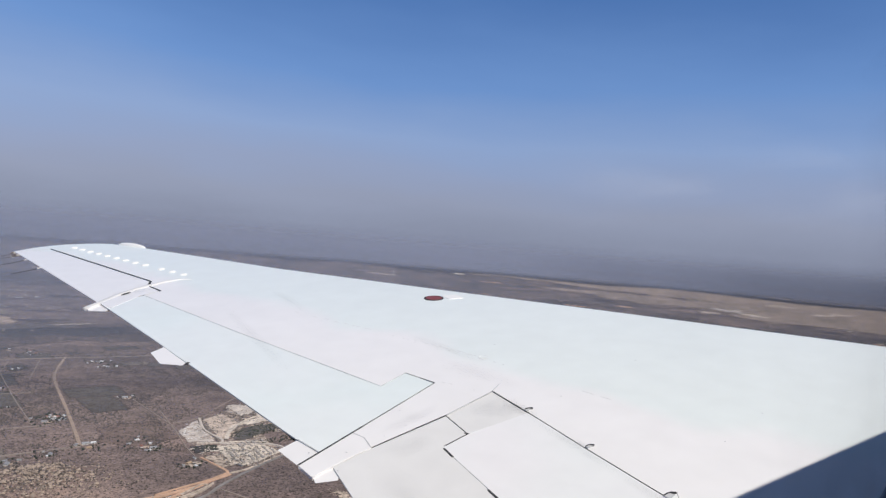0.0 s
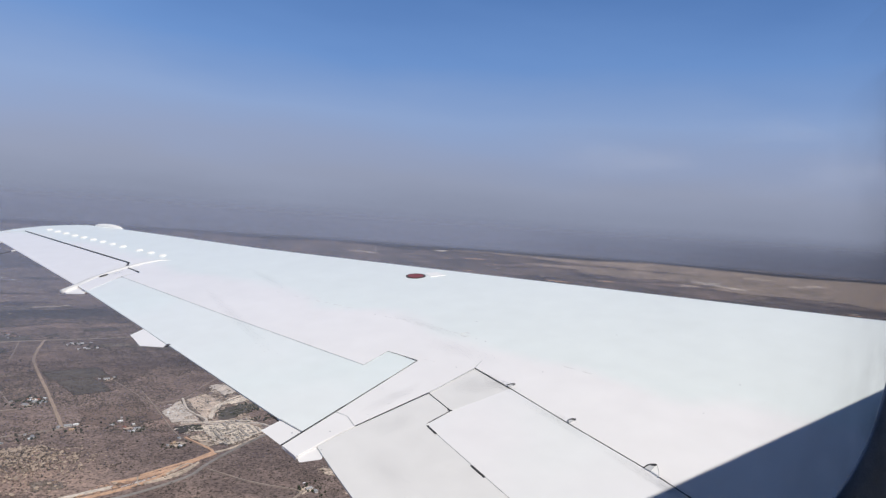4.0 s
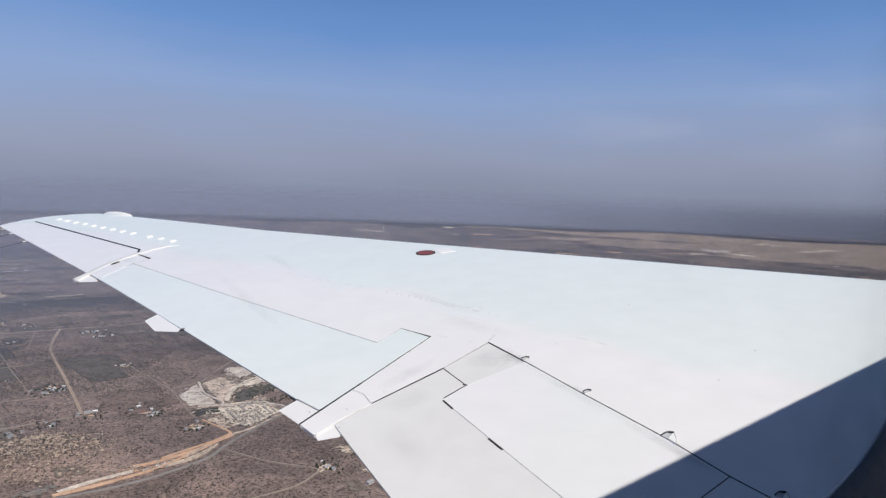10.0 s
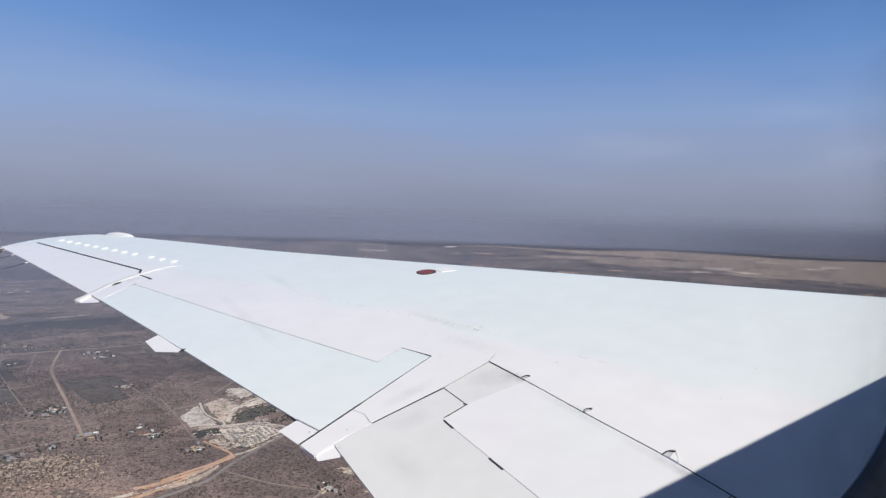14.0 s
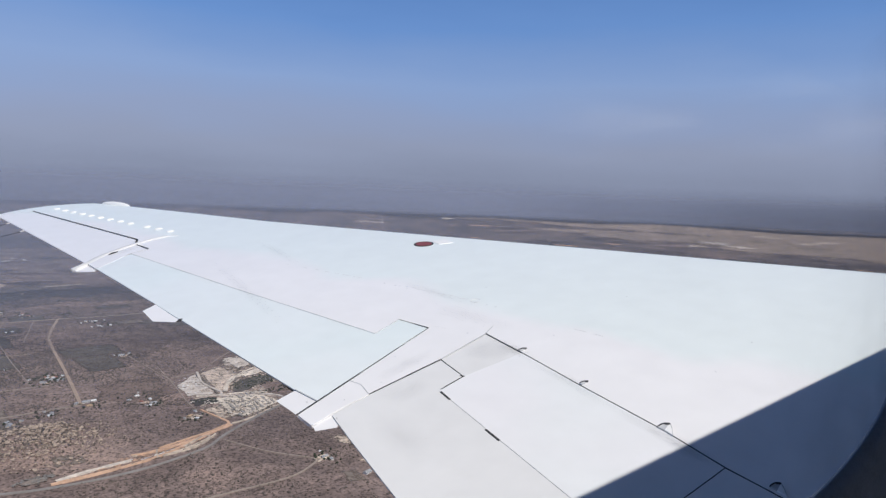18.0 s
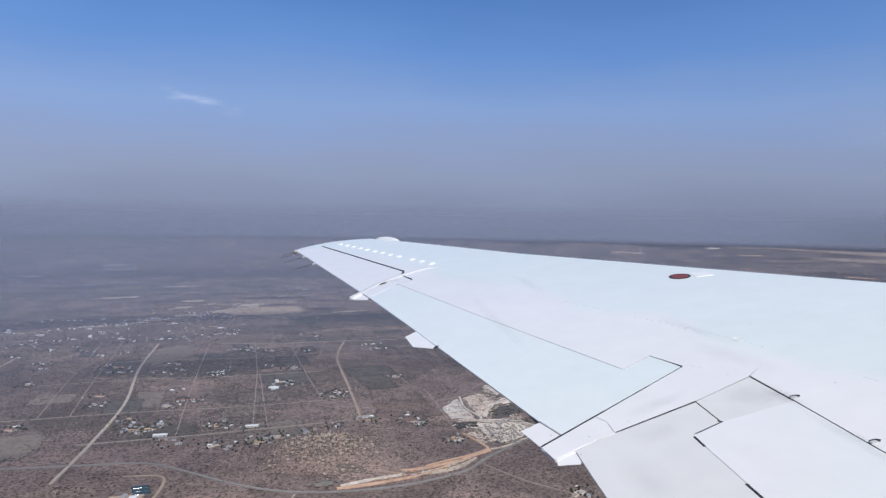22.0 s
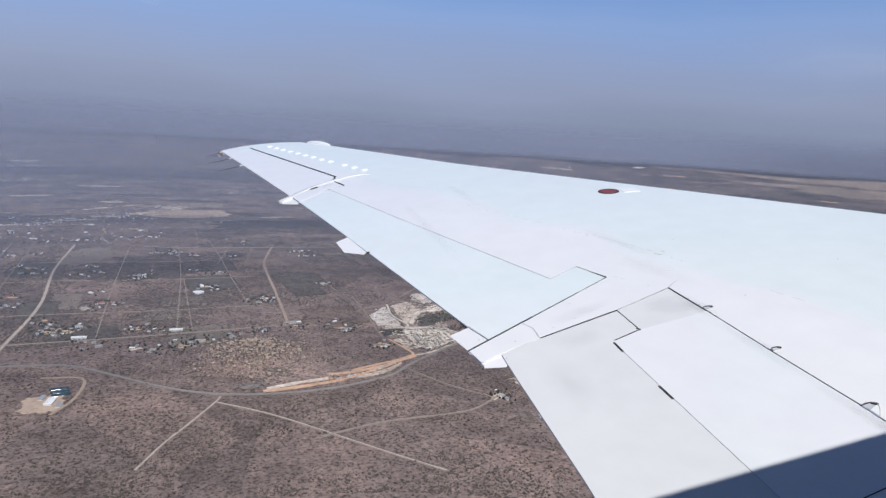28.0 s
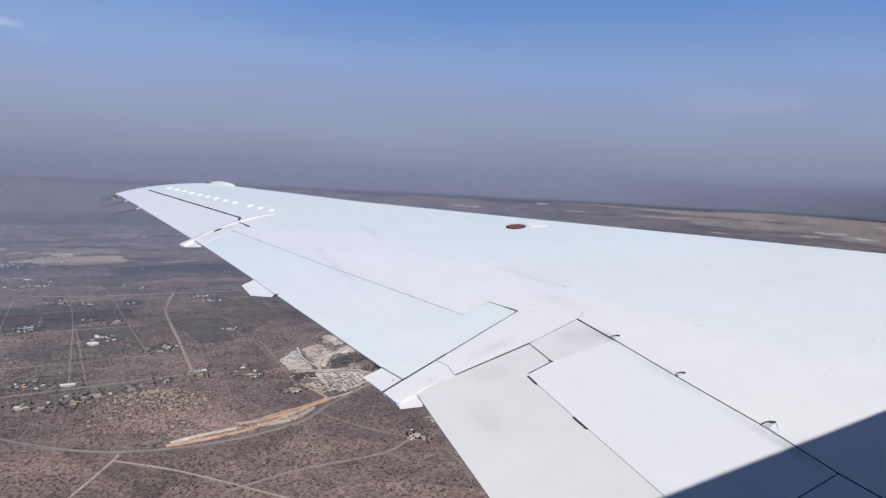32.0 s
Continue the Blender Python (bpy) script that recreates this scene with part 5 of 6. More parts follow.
# ---- scrub, trees and boulders ----
def clumps(name, spots, material, label, category, squash=0.7, seed=0):
    """Many small ragged clumps as one mesh."""
    rr = np.random.default_rng(seed)
    spots = np.array(spots)
    n = len(spots)
    base = np.array([(1, 0, 0.35), (0.31, 0.95, 0.3), (-0.81, 0.59, 0.4), (-0.81, -0.59, 0.3), (0.31, -0.95, 0.4), (0.1, 0.1, 1.0), (0.6, 0.3, -0.3), (-0.4, 0.5, -0.3), (-0.3, -0.7, -0.3)])
    tris = np.array([(0, 1, 5), (1, 2, 5), (2, 3, 5), (3, 4, 5), (4, 0, 5), (0, 6, 1), (1, 6, 7), (1, 7, 2), (2, 7, 3), (3, 7, 8), (3, 8, 4), (4, 8, 6), (4, 6, 0)])
    jitter = rr.uniform(0.65, 1.3, (n, 9, 3))
    v = base[None] * jitter * spots[:, None, 3:4]
    v[:, :, 2] *= squash
    v = v + spots[:, None, :3]
    f = (tris[None] + 9 * np.arange(n)[:, None, None]).reshape(-1, 3)
    ob = raw(name, v.reshape(-1, 3).tolist(), f.tolist(), material)
    return tagged(ob, label, category, kind="stuff")


def clear_of(x, y, margin=3.0):
    if np.any((ROAD_X - x) ** 2 + (ROAD_Y - y) ** 2 < (ROAD_HALF + margin) ** 2):
        return False
    dx, dy = x - BARE_SOIL[:, 0], y - BARE_SOIL[:, 1]
    c, s = BARE_SOIL[:, 4], BARE_SOIL[:, 5]
    return not np.any(((dx * c + dy * s) / BARE_SOIL[:, 2]) ** 2 + ((dy * c - dx * s) / BARE_SOIL[:, 3]) ** 2 < 1.1)


ROAD_X, ROAD_Y = (np.concatenate([line[:, k] for line, w in ROADS]) for k in (0, 1))
ROAD_HALF = np.concatenate([np.full(len(line), w / 2) for line, w in ROADS])
BARE_SOIL = np.array(PATCHES)


rng = random.Random(7)
spots = []
while len(spots) < 80000:
    a, r = radians(rng.uniform(30, 125)), 780 + 2500 * rng.random() ** 1.4
    x, y = r * math.cos(a), r * math.sin(a)
    if 0.9 * noise.noise((x / 130, y / 130, 0.3)) + 0.6 * noise.noise((x / 26, y / 26, 5.0)) + rng.uniform(-0.5, 0.45) < 0:
        continue
    if r < 2300 and not clear_of(x, y):
        continue
    size = rng.uniform(0.5, 1.15) * (rng.uniform(1.6, 2.5) if rng.random() < 0.22 else 1)
    spots.append((x, y, rise(x, y) + size * 0.3, size))
clumps("scrub", spots, BUSH, "dark thorn scrub scattered over the dry veld", "bushes", 0.75, 3)
spots = []
while len(spots) < 60000:
    a, r = radians(rng.uniform(40, 118)), rng.uniform(1450, 2750)
    x, y = r * math.cos(a), r * math.sin(a)
    if noise.noise((x / 150, y / 210, 4.4)) + 0.7 * noise.noise((x / 34, y / 50, 6.0)) + rng.uniform(-0.45, 0.35) > 0 and clear_of(x, y):
        size = rng.uniform(0.8, 1.8) * (1.7 if rng.random() < 0.1 else 1)
        spots.append((x, y, rise(x, y) + size * 0.3, size))
clumps("scrub", spots, BUSH, "dark thorn thicket in broad patches between the plots", "bushes", 0.75, 4)
spots = []
for k in range(2400):
    a, q = rng.uniform(0, 6.28), abs(rng.gauss(0, 0.55))
    x, y = HILL[0] + HILL[2] * q * math.cos(a), HILL[1] + HILL[3] * q * math.sin(a)
    spots.append((x, y, rise(x, y) + 0.4, rng.uniform(0.8, 2.2) * (rng.uniform(1.5, 2.4) if rng.random() < 0.14 else 1)))
clumps("boulders", spots, mat("pale_granite", (0.44, 0.345, 0.27), 0.9, vary=0.4, size=12, fine=2), "pale granite boulders strewn over the koppie", "rocks", 0.8, 5)
spots = []
for k in range(1500):
    a, q = rng.uniform(0, 6.28), abs(rng.gauss(0, 0.6))
    x, y = HILL[0] + HILL[2] * q * math.cos(a), HILL[1] + HILL[3] * q * math.sin(a)
    spots.append((x, y, rise(x, y) + 0.6, rng.uniform(0.8, 2.2)))
clumps("hill_scrub", spots, BUSH, "dark bushes growing between the boulders", "bushes", 0.9, 6)


spots = []
rng = random.Random(19)
while len(spots) < 42000:
    a, r = radians(rng.uniform(14, 116)), 2500 + 2000 * rng.random()
    x, y = r * math.cos(a), r * math.sin(a)
    if noise.noise((a * r / 300, r / 70, 2.2)) + 0.6 * noise.noise((a * r / 60, r / 24, 8.0)) + rng.uniform(-0.35, 0.25) > 0:
        size = rng.uniform(1.2, 2.6) * (1.7 if rng.random() < 0.12 else 1) * (0.75 + 0.25 * (r - 2700) / 2000)
        spots.append((x, y, rise(x, y) + size * 0.4, size))
clumps("far_trees", spots, TREE, "dark trees and thickets in belts on the far plain", "trees", 0.9, 12)


def specks(name, centres, per, spread, material, label, seed):
    """Small far buildings in loose clusters, too many and too small to tell apart."""
    rr = random.Random(seed)
    verts, faces = [], []
    for cx, cy in centres:
        tx, ty = -cy / math.hypot(cx, cy), cx / math.hypot(cx, cy)
        for k in range(rr.randint(per // 2, per)):
            e, f = rr.gauss(0, spread), rr.gauss(0, spread * 0.3)
            px, py = cx + tx * e - ty * f, cy + ty * e + tx * f
            w, d, h, z = rr.uniform(1.8, 5.0), rr.uniform(1.6, 3.2), rr.uniform(1.2, 2.2), rise(px, py) + 1.5
            n = len(verts)
            verts += [(px + sx * w, py + sy * d, z + sz * h) for sz in (-1, 1) for sx, sy in ((-1, -1), (1, -1), (1, 1), (-1, 1))]
            faces += [(n + 4, n + 5, n + 6, n + 7), (n, n + 1, n + 5, n + 4), (n + 1, n + 2, n + 6, n + 5), (n + 2, n + 3, n + 7, n + 6), (n + 3, n, n + 4, n + 7)]
    return tagged(raw(name, verts, faces, material), label, "buildings", kind="stuff")


def far_spots(count, low, high, near, far, seed):
    rr = random.Random(seed)
    return [(r * math.cos(a), r * math.sin(a)) for r, a in ((rr.uniform(near, far), radians(rr.uniform(low, high))) for k in range(count))]


specks("far_settlement", far_spots(10, 92, 114, 2650, 3400, 1) + far_spots(12, 60, 100, 3000, 4300, 2), 12, 70, ROOF_WHITE, "far white roofs scattered among dark trees", 3)
specks("far_settlement", far_spots(16, 90, 114, 2700, 3600, 4) + far_spots(26, 20, 95, 3100, 4500, 5), 12, 70, WALL_TAN, "far tan roofs and yards scattered among dark trees", 6)
specks("far_settlement", far_spots(14, 88, 114, 2600, 3300, 14) + far_spots(8, 60, 95, 3100, 4300, 15), 9, 70, ROOF_GREY, "far grey roofs scattered among dark trees", 16)
TOWN = [(-573 + 85 * k + 40 * math.sin(2.1 * k), 2980 + 62 * k + 30 * math.cos(1.7 * k)) for k in range(9)]
specks("town_roofs", TOWN, 16, 42, ROOF_WHITE, "white roofs of a small town strung along a road", 31)
specks("town_roofs", TOWN, 16, 48, WALL_TAN, "tan roofs of a small town strung along a road", 32)
specks("town_roofs", TOWN, 14, 50, ROOF_GREY, "grey roofs of a small town strung along a road", 33)
specks("far_works", [(-600, 4110), (-660, 4108), (-560, 4125)], 26, 38, ROOF_WHITE, "long white sheds of a works far off", 34)
specks("far_works", [(-1050, 4120), (-960, 4160), (-880, 4190), (-800, 4215)], 26, 45, ROOF_GREY, "grey halls of a works far off", 35)
specks("far_works", far_spots(4, 97, 108, 3900, 4300, 8), 20, 60, ROOF_WHITE, "row of long white sheds far off", 9)


def heaps(name, x, y, rx, ry, turn, count, small, large, material, label, seed):
    rr = random.Random(seed)
    out = []
    (x, y), rx, ry = lay(x, y), rx * 0.88, ry * 0.84
    cs, sn = math.cos(radians(turn)), math.sin(radians(turn))
    for k in range(count):
        a, q = rr.uniform(0, 6.28), rr.random() ** 0.6
        dx, dy = rx * q * math.cos(a), ry * q * math.sin(a)
        px, py = x + dx * cs - dy * sn, y + dx * sn + dy * cs
        s = rr.uniform(small, large)
        out.append((px, py, rise(px, py) + 1.5, s))
    return clumps(name, out, material, label, "gravel", 0.9 if material is TREE else 0.3, seed)


DUSK = mat("grey_gravel", (0.20, 0.185, 0.17), 0.95, vary=0.4, size=20, fine=4)
heaps("spoil_heaps", 570, 1370, 60, 90, -10, 130, 1.2, 3.2, DUSK, "grey gravel heaps and parked machinery in the yard", 7)
heaps("spoil_heaps", 605, 1642, 45, 75, -14, 170, 1.0, 3.2, DUSK, "low grey heaps on the quarry bench", 8)
heaps("spoil_heaps", 520, 1601, 35, 80, -8, 60, 1.0, 2.6, ROOF_WHITE, "white sheets and bags on the quarry bench", 19)
heaps("spoil_heaps", 715, 1779, 55, 65, -30, 170, 1.5, 4.5, BENCH, "pinkish spoil heaps", 9)
heaps("spoil_heaps", 500, 1438, 30, 40, 0, 60, 1.0, 3.0, PALE, "small pale heaps of sand", 20)
verts, faces = [], []
rr = random.Random(2)
for row in range(9):
    for k in range(26):
        if rr.random() < 0.35 or noise.noise((row * 0.6, k * 0.25, 4.0)) < -0.05:
            continue
        px, py = 532 + 12.5 * row + k * 0.5 + rr.uniform(-1.5, 1.5), 1292 + 5.6 * k + row * 7
        px, py = lay(px, py)
        w, d, h, z = rr.uniform(1.6, 3.2), rr.uniform(2.0, 2.8), rr.uniform(0.8, 1.8), rise(px, py) + 2
        i = len(verts)
        verts += [(px + sx * w, py + sy * d, z + sz * h) for sz in (-1, 1) for sx, sy in ((-1, -1), (1, -1), (1, 1), (-1, 1))]
        faces += [(i + 4, i + 5, i + 6, i + 7), (i, i + 1, i + 5, i + 4), (i + 1, i + 2, i + 6, i + 5), (i + 2, i + 3, i + 7, i + 6), (i + 3, i, i + 4, i + 7)]
tagged(raw("stacked_blocks", verts, faces, mat("concrete_blocks", (0.36, 0.33, 0.30), 0.9, vary=0.4, size=8)), "rows of grey stacked blocks in the quarry yard", "blocks", kind="stuff")
heaps("quarry_thicket", 665, 1551, 85, 40, 22, 330, 0.9, 2.4, TREE, "dark trees between the quarry benches", 10)
heaps("quarry_thicket", 505, 1449, 34, 28, 0, 90, 0.9, 2.2, TREE, "dark trees beside the quarry yard", 18)
heaps("quarry_thicket", 850, 1721, 40, 45, 20, 130, 0.9, 2.2, TREE, "dark trees in the quarry pit", 11)
heaps("quarry_thicket", 770, 1638, 60, 22, 10, 110, 0.9, 2.4, TREE, "dark trees along the haul road", 21)
heaps("quarry_thicket", 800, 1469, 200, 26, 8, 420, 0.9, 2.4, TREE, "dark trees along the dry stream below the quarry", 22)
heaps("quarry_thicket", 700, 1665, 190, 150, 40, 420, 0.7, 1.9, TREE, "dark bushes dotted over the quarry", 23)
heaps("quarry_thicket", 560, 1369, 70, 90, 0, 160, 0.7, 1.8, TREE, "dark bushes round the quarry yard", 24)
heaps("spoil_heaps", 640, 1660, 120, 90, 40, 260, 0.8, 2.6, DUSK, "grey heaps and machines scattered over the quarry", 29)
heaps("spoil_heaps", 780, 1680, 110, 80, 30, 120, 0.8, 2.4, TAN_BENCH, "tan sand heaps", 30)
heaps("dump_ridges", 945, 1898, 80, 95, -25, 150, 2, 5, CREAM, "cream bulldozed ridges on the tailings dump", 12)
heaps("gully_rocks", 748, 1150, 22, 70, 8, 150, 0.5, 1.5, SAND, "pale rock bared in the gullies", 13)
heaps("gully_rocks", 646, 1040, 18, 45, 8, 90, 0.5, 1.4, SAND, "pale rock bared in the gullies", 14)
heaps("gully_rocks", 640, 890, 22, 50, 14, 100, 0.5, 1.4, SAND, "pale rock bared in the gullies", 27)
heaps("stream_trees", 700, 990, 60, 12, -12, 140, 0.7, 1.8, TREE, "dark trees along a dry stream", 28)
heaps("roadworks_piles", 225, 1148, 70, 3, 11, 60, 0.6, 1.6, ROOF_WHITE, "white pipes and bags laid out along the roadworks", 15)
heaps("roadworks_piles", 330, 1160, 45, 3, 18, 50, 0.6, 1.5, ROOF_WHITE, "white pipes and bags laid out along the roadworks", 25)
heaps("roadworks_piles", 300, 1140, 34, 5, 6, 50, 0.6, 1.5, DUSK, "grey pipes and machines at the roadworks", 26)
heaps("rubble", 130, 1155, 32, 15, 8, 120, 1, 3, DUSK, "grey rubble at the end of the roadworks", 16)


# ---- homesteads ----
def gabled(length, width, eave, ridge_h, walls, roof, label):
    """A house with plastered walls and an overhanging pitched roof."""
    home = new("house")
    part("wall", box(-length / 2, -width / 2, -1.5, length / 2, width / 2, eave), walls, home)
    bm = bmesh.new()
    l, w = length / 2 + 0.6, width / 2 + 0.7
    a = [bm.verts.new((-l, -w, eave - 0.25)), bm.verts.new((-l, w, eave - 0.25)), bm.verts.new((-l * 0.92, 0, ridge_h))]
    b = [bm.verts.new((l, -w, eave - 0.25)), bm.verts.new((l, w, eave - 0.25)), bm.verts.new((l * 0.92, 0, ridge_h))]
    bm.faces.new((a[0], b[0], b[2], a[2]))
    bm.faces.new((b[1], a[1], a[2], b[2]))
    bm.faces.new((a[1], a[0], a[2]))
    bm.faces.new((b[0], b[1], b[2]))
    bm.faces.new((a[0], a[1], b[1], b[0]))
    bmesh.ops.recalc_face_normals(bm, faces=bm.faces)
    part("roof", bm, roof, home)
    part("door", box(-0.6, -width / 2 - 0.06, 0, 0.6, -width / 2 + 0.02, 2.1), GAP_DARK, home)
    for x in (-length * 0.3, length * 0.3):
        part("window", box(x - 0.9, -width / 2 - 0.05, 0.9, x + 0.9, -width / 2 + 0.02, 2.1), GAP_DARK, home)
    return tagged(home, label, "house", "homesteads on the plain")


def place(x, y, turn, size=1.0):
    return pose(x, y, rise(x, y) + 0.3, 0, 0, turn) @ Matrix.Diagonal((size, size, size, 1))


KINDS = [gabled(16, 9, 3.0, 5.4, WALL_WHITE, ROOF_GREY, "farmhouse with a grey sheet-metal roof among dark trees"),
         gabled(13, 8, 2.9, 5.0, WALL_TAN, ROOF_TAN, "tan plastered house with a tan tiled roof"),
         gabled(12, 8, 2.8, 4.6, WALL_WHITE, ROOF_WHITE, "small house with a bright white sheet roof"),
         gabled(15, 9, 3.0, 5.6, WALL_WHITE, ROOF_RED, "house with a dull red tiled roof"),
         gabled(30, 12, 4.2, 6.0, WALL_WHITE, ROOF_WHITE, "long bright white sheet-metal shed")]
HOMES = [(-215, 1630, 1), (-232, 1640, 1), (-250, 1632, 1), (-265, 1735, 1), (-190, 1665, 0), (-182, 1568, 4), (-360, 2310, 0), (-390, 2940, 2), (-155, 1890, 3), (-130, 1893, 3), (-180, 2300, 0),
         (-75, 2225, 0), (-58, 2240, 2), (-75, 3220, 4), (15, 1582, 4), (-65, 1605, 1), (-66, 1620, 1), (-35, 1440, 0), (-75, 1462, 2), (40, 1475, 0), (58, 1482, 0)]
HOMES += [(255, 1850, 0), (262, 1868, 2), (285, 1555, 1), (500, 2520, 0), (530, 2535, 2), (455, 2035, 0), (120, 2045, 2), (100, 2060, 4), (140, 2010, 2), (405, 1500, 0), (-140, 1495, 0), (385, 1522, 3),
          (500, 2630, 2), (470, 2640, 0), (160, 2245, 0), (-55, 2210, 2), (572, 975, 0), (245, 1880, 3), (210, 1535, 0), (-420, 2410, 1), (-365, 2390, 3), (-390, 2400, 1)]
HOMES = [(*lay(x, y), k) for x, y, k in HOMES]
first = set()
rng = random.Random(21)
for x, y, k in HOMES:
    m = place(x, y, rng.choice((0, 0, 90, 8, -12, 84)) + rng.uniform(-4, 4), rng.uniform(0.7, 1.0))
    if k in first:
        copy_thing(KINDS[k], m)
    else:
        first.add(k)
        KINDS[k].matrix_basis = m
for k in range(62):
    x, y = rng.uniform(-760, 420), 1290 + 1650 * rng.random() ** 0.9
    if clear_of(x, y, 9):
        copy_thing(KINDS[rng.choice((0, 0, 1, 2, 2, 3))], place(x, y, rng.uniform(0, 180), rng.uniform(0.7, 1.05)))
        HOMES.append((x, y, 0))
for k in range(26):
    x, y = rng.uniform(-1000, -200), rng.uniform(2600, 3050)
    copy_thing(KINDS[rng.choice((0, 2, 4, 2))], place(x, y, rng.uniform(0, 180), rng.uniform(0.6, 1.0)))
for k, (x, y, kind_of) in enumerate(HOMES):
    if k % 2 == 0 and clear_of(x, y, 14):
        patch("house_yard", x + 6, y - 4, rng.uniform(11, 22), rng.uniform(9, 17), rng.choice((SAND, FALLOW, PLOT_PALE)), "bare swept yard round a homestead", rng.uniform(0, 90), 0.7, 0, 0.4, 0.5, 400 + k, False, 0.6, False)
SHED = gabled(7, 4.5, 2.3, 3.0, WALL_WHITE, ROOF_GREY, "small outbuilding with a sheet-metal roof")
SHED_WHITE = gabled(6, 4, 2.3, 2.9, WALL_WHITE, ROOF_WHITE, "small outbuilding with a bright white roof")
SHED.matrix_basis, SHED_WHITE.matrix_basis = place(*lay(-228, 1652), 10), place(*lay(-70, 2252), 5)
for x, y, k in list(HOMES):
    for j in range(rng.choice((1, 2, 2, 3))):
        a, q = rng.uniform(0, 6.28), rng.uniform(13, 34)
        px, py = x + q * math.cos(a), y + q * math.sin(a)
        if clear_of(px, py, 4):
            copy_thing(rng.choice((SHED, SHED_WHITE, SHED)), place(px, py, rng.uniform(0, 180), rng.uniform(0.7, 1.2)))
# sheds of the brickyard and camp
for x, y, t, k in ((-640, 1372, 12, 4), (-615, 1365, 100, 4), (-560, 1412, 5, 4), (-585, 1392, 95, 0), (-195, 1170, 80, 4), (-180, 1150, 80, 0), (-210, 1195, 75, 0), (905, 1092, 10, 2), (918, 1098, 95, 0), (600, 862, 20, 0), (284, 1590, 4, 0), (300, 1592, 4, 2)):
    copy_thing(KINDS[k], place(*lay(x, y), t))

# the white oval reservoir with its ring wall
tank = new("reservoir")
bm = bmesh.new()
bmesh.ops.create_cone(bm, cap_ends=True, segments=40, radius1=17, radius2=16.6, depth=5)
part("wall", bm, WALL_WHITE, tank)
bm = dome(17.4, 17.4, 2.2, (0, 0, 2.5), seg=40)
part("roof", bm, ROOF_WHITE, tank)
tank.matrix_basis = place(*lay(85, 1972), 0, 0.8) @ Matrix.Translation((0, 0, 2.0))
tagged(tank, "round bright white reservoir tank among small buildings", "tank")

# settling ponds at the camp
for k in range(3):
    patch("camp_pond", -188 + 3 * k, 1240 - 17 * k, 17, 6, WATER, "blue-green settling pond", 8, 1.8, 0, 0.08, 0.7, 60 + k, False)

# the tall thin mast on the far plain
mast = new("mast")
part("shaft", rod((0, 0, -4), (0, 0, 46), 2.2, 1.2), WALL_WHITE, mast)
part("top_platform", rod((0, 0, 43), (0, 0, 46.5), 2.6, 2.6), WALL_WHITE, mast)
mx, my = 4560 * math.cos(radians(56.5)), 4560 * math.sin(radians(56.5))
mast.matrix_basis = pose(mx, my, rise(mx, my))
tagged(mast, "tall pale tower standing on the far plain", "tower")

spots = []
rng = random.Random(5)
for x, y, k in HOMES:
    for j in range(rng.randint(6, 20)):
        a, q = rng.uniform(0, 6.28), rng.uniform(9, 38)
        px, py = x + q * math.cos(a), y + q * math.sin(a)
        s = rng.uniform(1.3, 3.4)
        spots.append((px, py, rise(px, py) + s * 0.5, s))
clumps("garden_trees", spots, TREE, "dark evergreen trees round the homesteads", "trees", 1.0, 9)


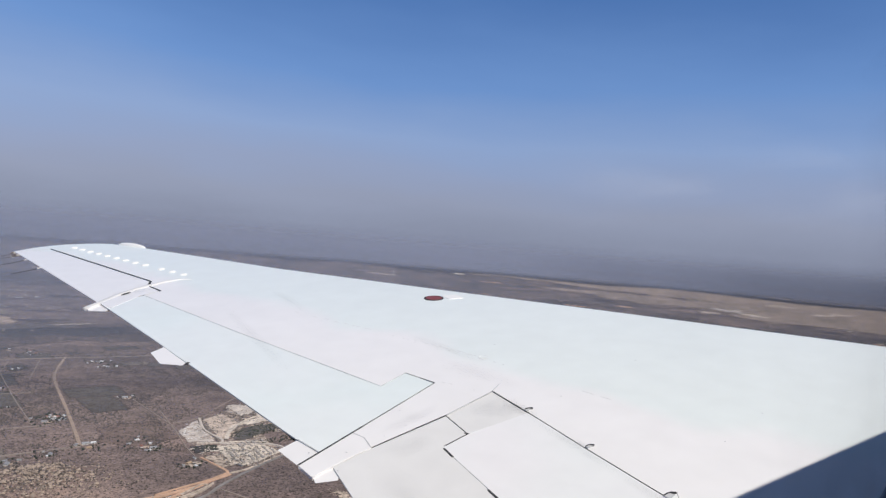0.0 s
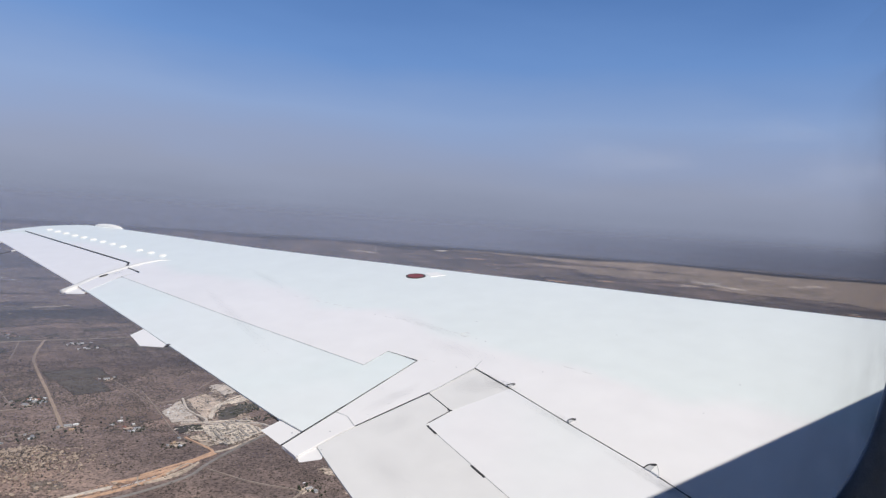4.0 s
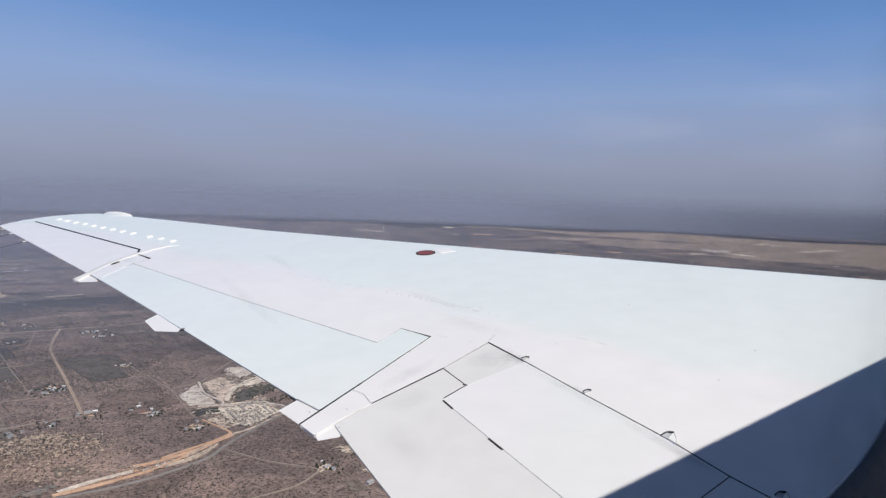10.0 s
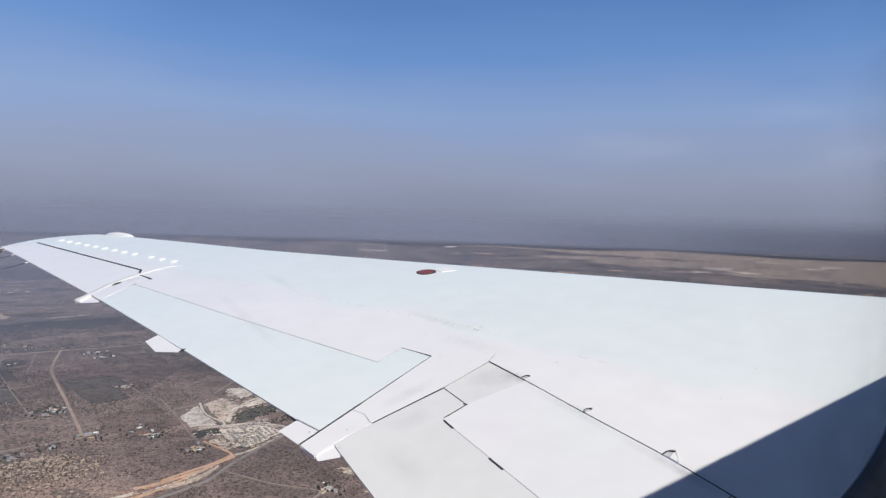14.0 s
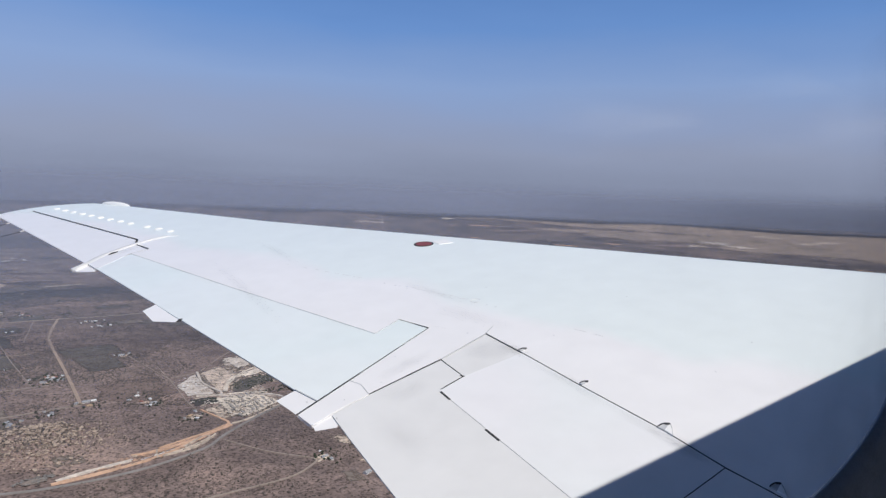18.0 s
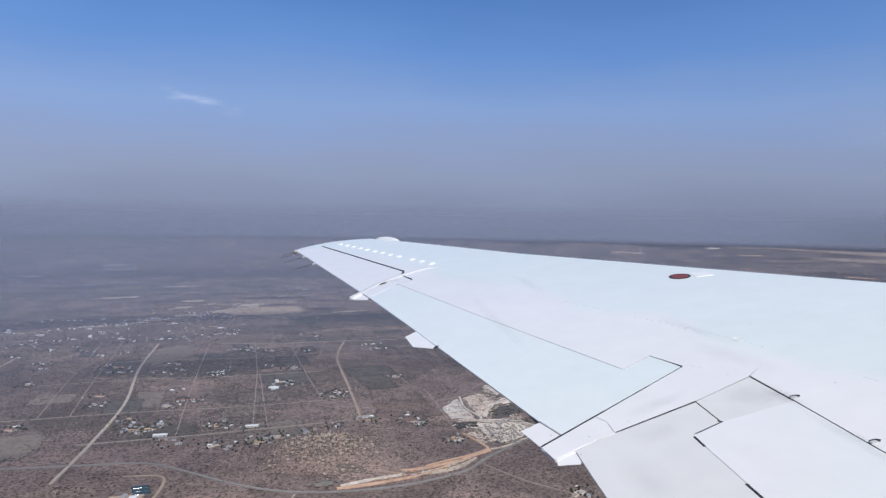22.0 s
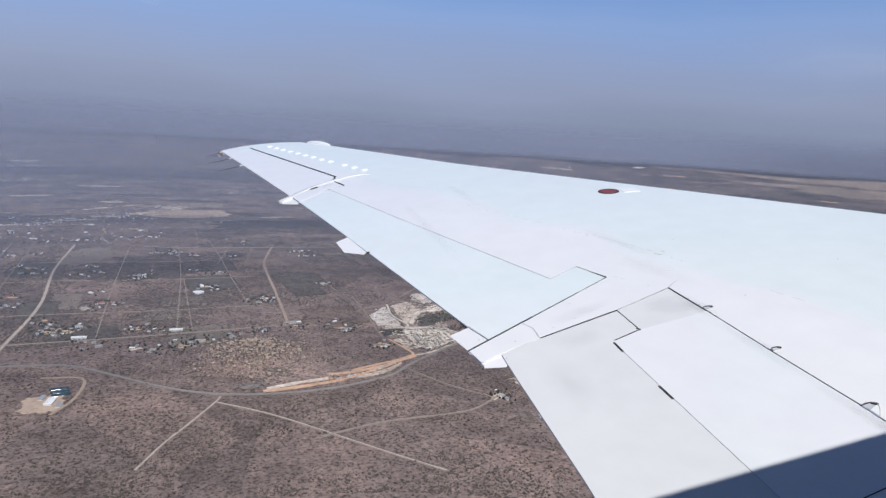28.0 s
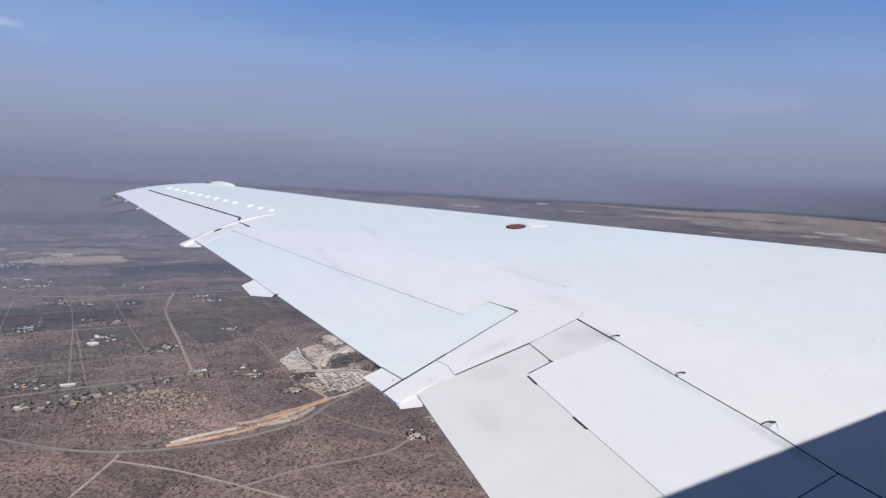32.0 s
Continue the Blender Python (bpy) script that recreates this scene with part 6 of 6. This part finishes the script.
# ---- a wisp of high cloud ----
def cloud_material(slope, offset, half_width, mid_x, half_length, density, grain=1.0, detail=6.0):
    """Thin ice cloud: dense along a slanting spine, torn by noise, clear at its rim and ends."""
    m = bpy.data.materials.new("cirrus")
    m.use_nodes = True
    nt = m.node_tree
    nt.nodes.clear()
    geo, mp, tex = nt.nodes.new("ShaderNodeNewGeometry"), nt.nodes.new("ShaderNodeMapping"), nt.nodes.new("ShaderNodeTexNoise")
    mp.inputs["Scale"].default_value = (0.006 * grain, 0.006 * grain, 0.02 * grain)
    mp.inputs["Rotation"].default_value = (0, radians(14), 0)
    tex.inputs["Scale"].default_value, tex.inputs["Detail"].default_value = 1.0, detail
    nt.links.new(geo.outputs["Position"], mp.inputs[0])
    nt.links.new(mp.outputs[0], tex.inputs["Vector"])
    place_x = nt.nodes.new("ShaderNodeSeparateXYZ")
    nt.links.new(geo.outputs["Position"], place_x.inputs[0])
    # density: 1 along the spine of the wisp, 0 at its rim
    spine = nt.nodes.new("ShaderNodeMath")
    spine.operation = "MULTIPLY_ADD"
    spine.inputs[1].default_value, spine.inputs[2].default_value = slope, offset
    nt.links.new(place_x.outputs["X"], spine.inputs[0])
    gap = nt.nodes.new("ShaderNodeMath")
    gap.operation = "ADD"
    nt.links.new(spine.outputs[0], gap.inputs[0])
    nt.links.new(place_x.outputs["Z"], gap.inputs[1])
    off = nt.nodes.new("ShaderNodeMath")
    off.operation = "ABSOLUTE"
    nt.links.new(gap.outputs[0], off.inputs[0])
    thin = nt.nodes.new("ShaderNodeMapRange")
    thin.interpolation_type = "SMOOTHSTEP"
    thin.inputs["From Min"].default_value, thin.inputs["From Max"].default_value = 0, half_width
    thin.inputs["To Min"].default_value, thin.inputs["To Max"].default_value = 1, 0
    nt.links.new(off.outputs[0], thin.inputs[0])
    ends = nt.nodes.new("ShaderNodeMapRange")
    ends.interpolation_type = "SMOOTHSTEP"
    nt.links.new(tex.outputs[0], ends.inputs[0])
    ends.inputs["From Min"].default_value, ends.inputs["From Max"].default_value = 0.36, 0.95
    both = nt.nodes.new("ShaderNodeMath")
    both.operation = "MULTIPLY"
    nt.links.new(thin.outputs[0], both.inputs[0])
    nt.links.new(ends.outputs[0], both.inputs[1])
    clear, white, mixer, out = nt.nodes.new("ShaderNodeBsdfTransparent"), nt.nodes.new("ShaderNodeBsdfDiffuse"), nt.nodes.new("ShaderNodeMixShader"), nt.nodes.new("ShaderNodeOutputMaterial")
    white.inputs[0].default_value = (0.85, 0.87, 0.9, 1)
    # it thins away towards its ends
    mid = nt.nodes.new("ShaderNodeMath")
    mid.operation = "SUBTRACT"
    mid.inputs[1].default_value = mid_x
    nt.links.new(place_x.outputs["X"], mid.inputs[0])
    way = nt.nodes.new("ShaderNodeMath")
    way.operation = "ABSOLUTE"
    nt.links.new(mid.outputs[0], way.inputs[0])
    tail = nt.nodes.new("ShaderNodeMapRange")
    tail.interpolation_type = "SMOOTHSTEP"
    tail.inputs["From Min"].default_value, tail.inputs["From Max"].default_value = 0.22 * half_length, half_length
    tail.inputs["To Min"].default_value, tail.inputs["To Max"].default_value = density, 0
    nt.links.new(way.outputs[0], tail.inputs[0])
    wisp = nt.nodes.new("ShaderNodeMath")
    wisp.operation = "MULTIPLY"
    nt.links.new(both.outputs[0], wisp.inputs[0])
    nt.links.new(tail.outputs[0], wisp.inputs[1])
    nt.links.new(wisp.outputs[0], mixer.inputs[0])
    nt.links.new(clear.outputs[0], mixer.inputs[1])
    nt.links.new(white.outputs[0], mixer.inputs[2])
    nt.links.new(mixer.outputs[0], out.inputs[0])
    return m


def cloud(x0, x1, radius, spine, half_width, material, label):
    """A veil of cloud hung on an arc round the sky, spine(x) high."""
    verts, faces = [], []
    for j in range(7):
        for k in range(33):
            x = x0 + (x1 - x0) * k / 32
            verts.append((x, math.sqrt((radius + 0.6 * (j - 3) / 3 * half_width) ** 2 - x * x) + 12 * noise.noise((k / 8, j, 9.0)), spine(x) + (j - 3) / 3 * half_width))
    for j in range(6):
        for k in range(32):
            faces.append((j * 33 + k, j * 33 + k + 1, (j + 1) * 33 + k + 1, (j + 1) * 33 + k))
    return tagged(raw("cloud", verts, faces, material), label, "cloud", kind="structure")


cloud(-560, 90, 4480, lambda x: 672 - 0.2 * x, 90, cloud_material(0.2, -672, 62, -210, 300, 0.40), "thin white wisp of cirrus in the blue sky")
cloud(2900, 4240, 4480, lambda x: 0.16 * x - 90, 330, cloud_material(-0.16, 90, 320, 4150, 1100, 0.24, 0.22, 1.5), "pale veil of thin cloud over the haze")
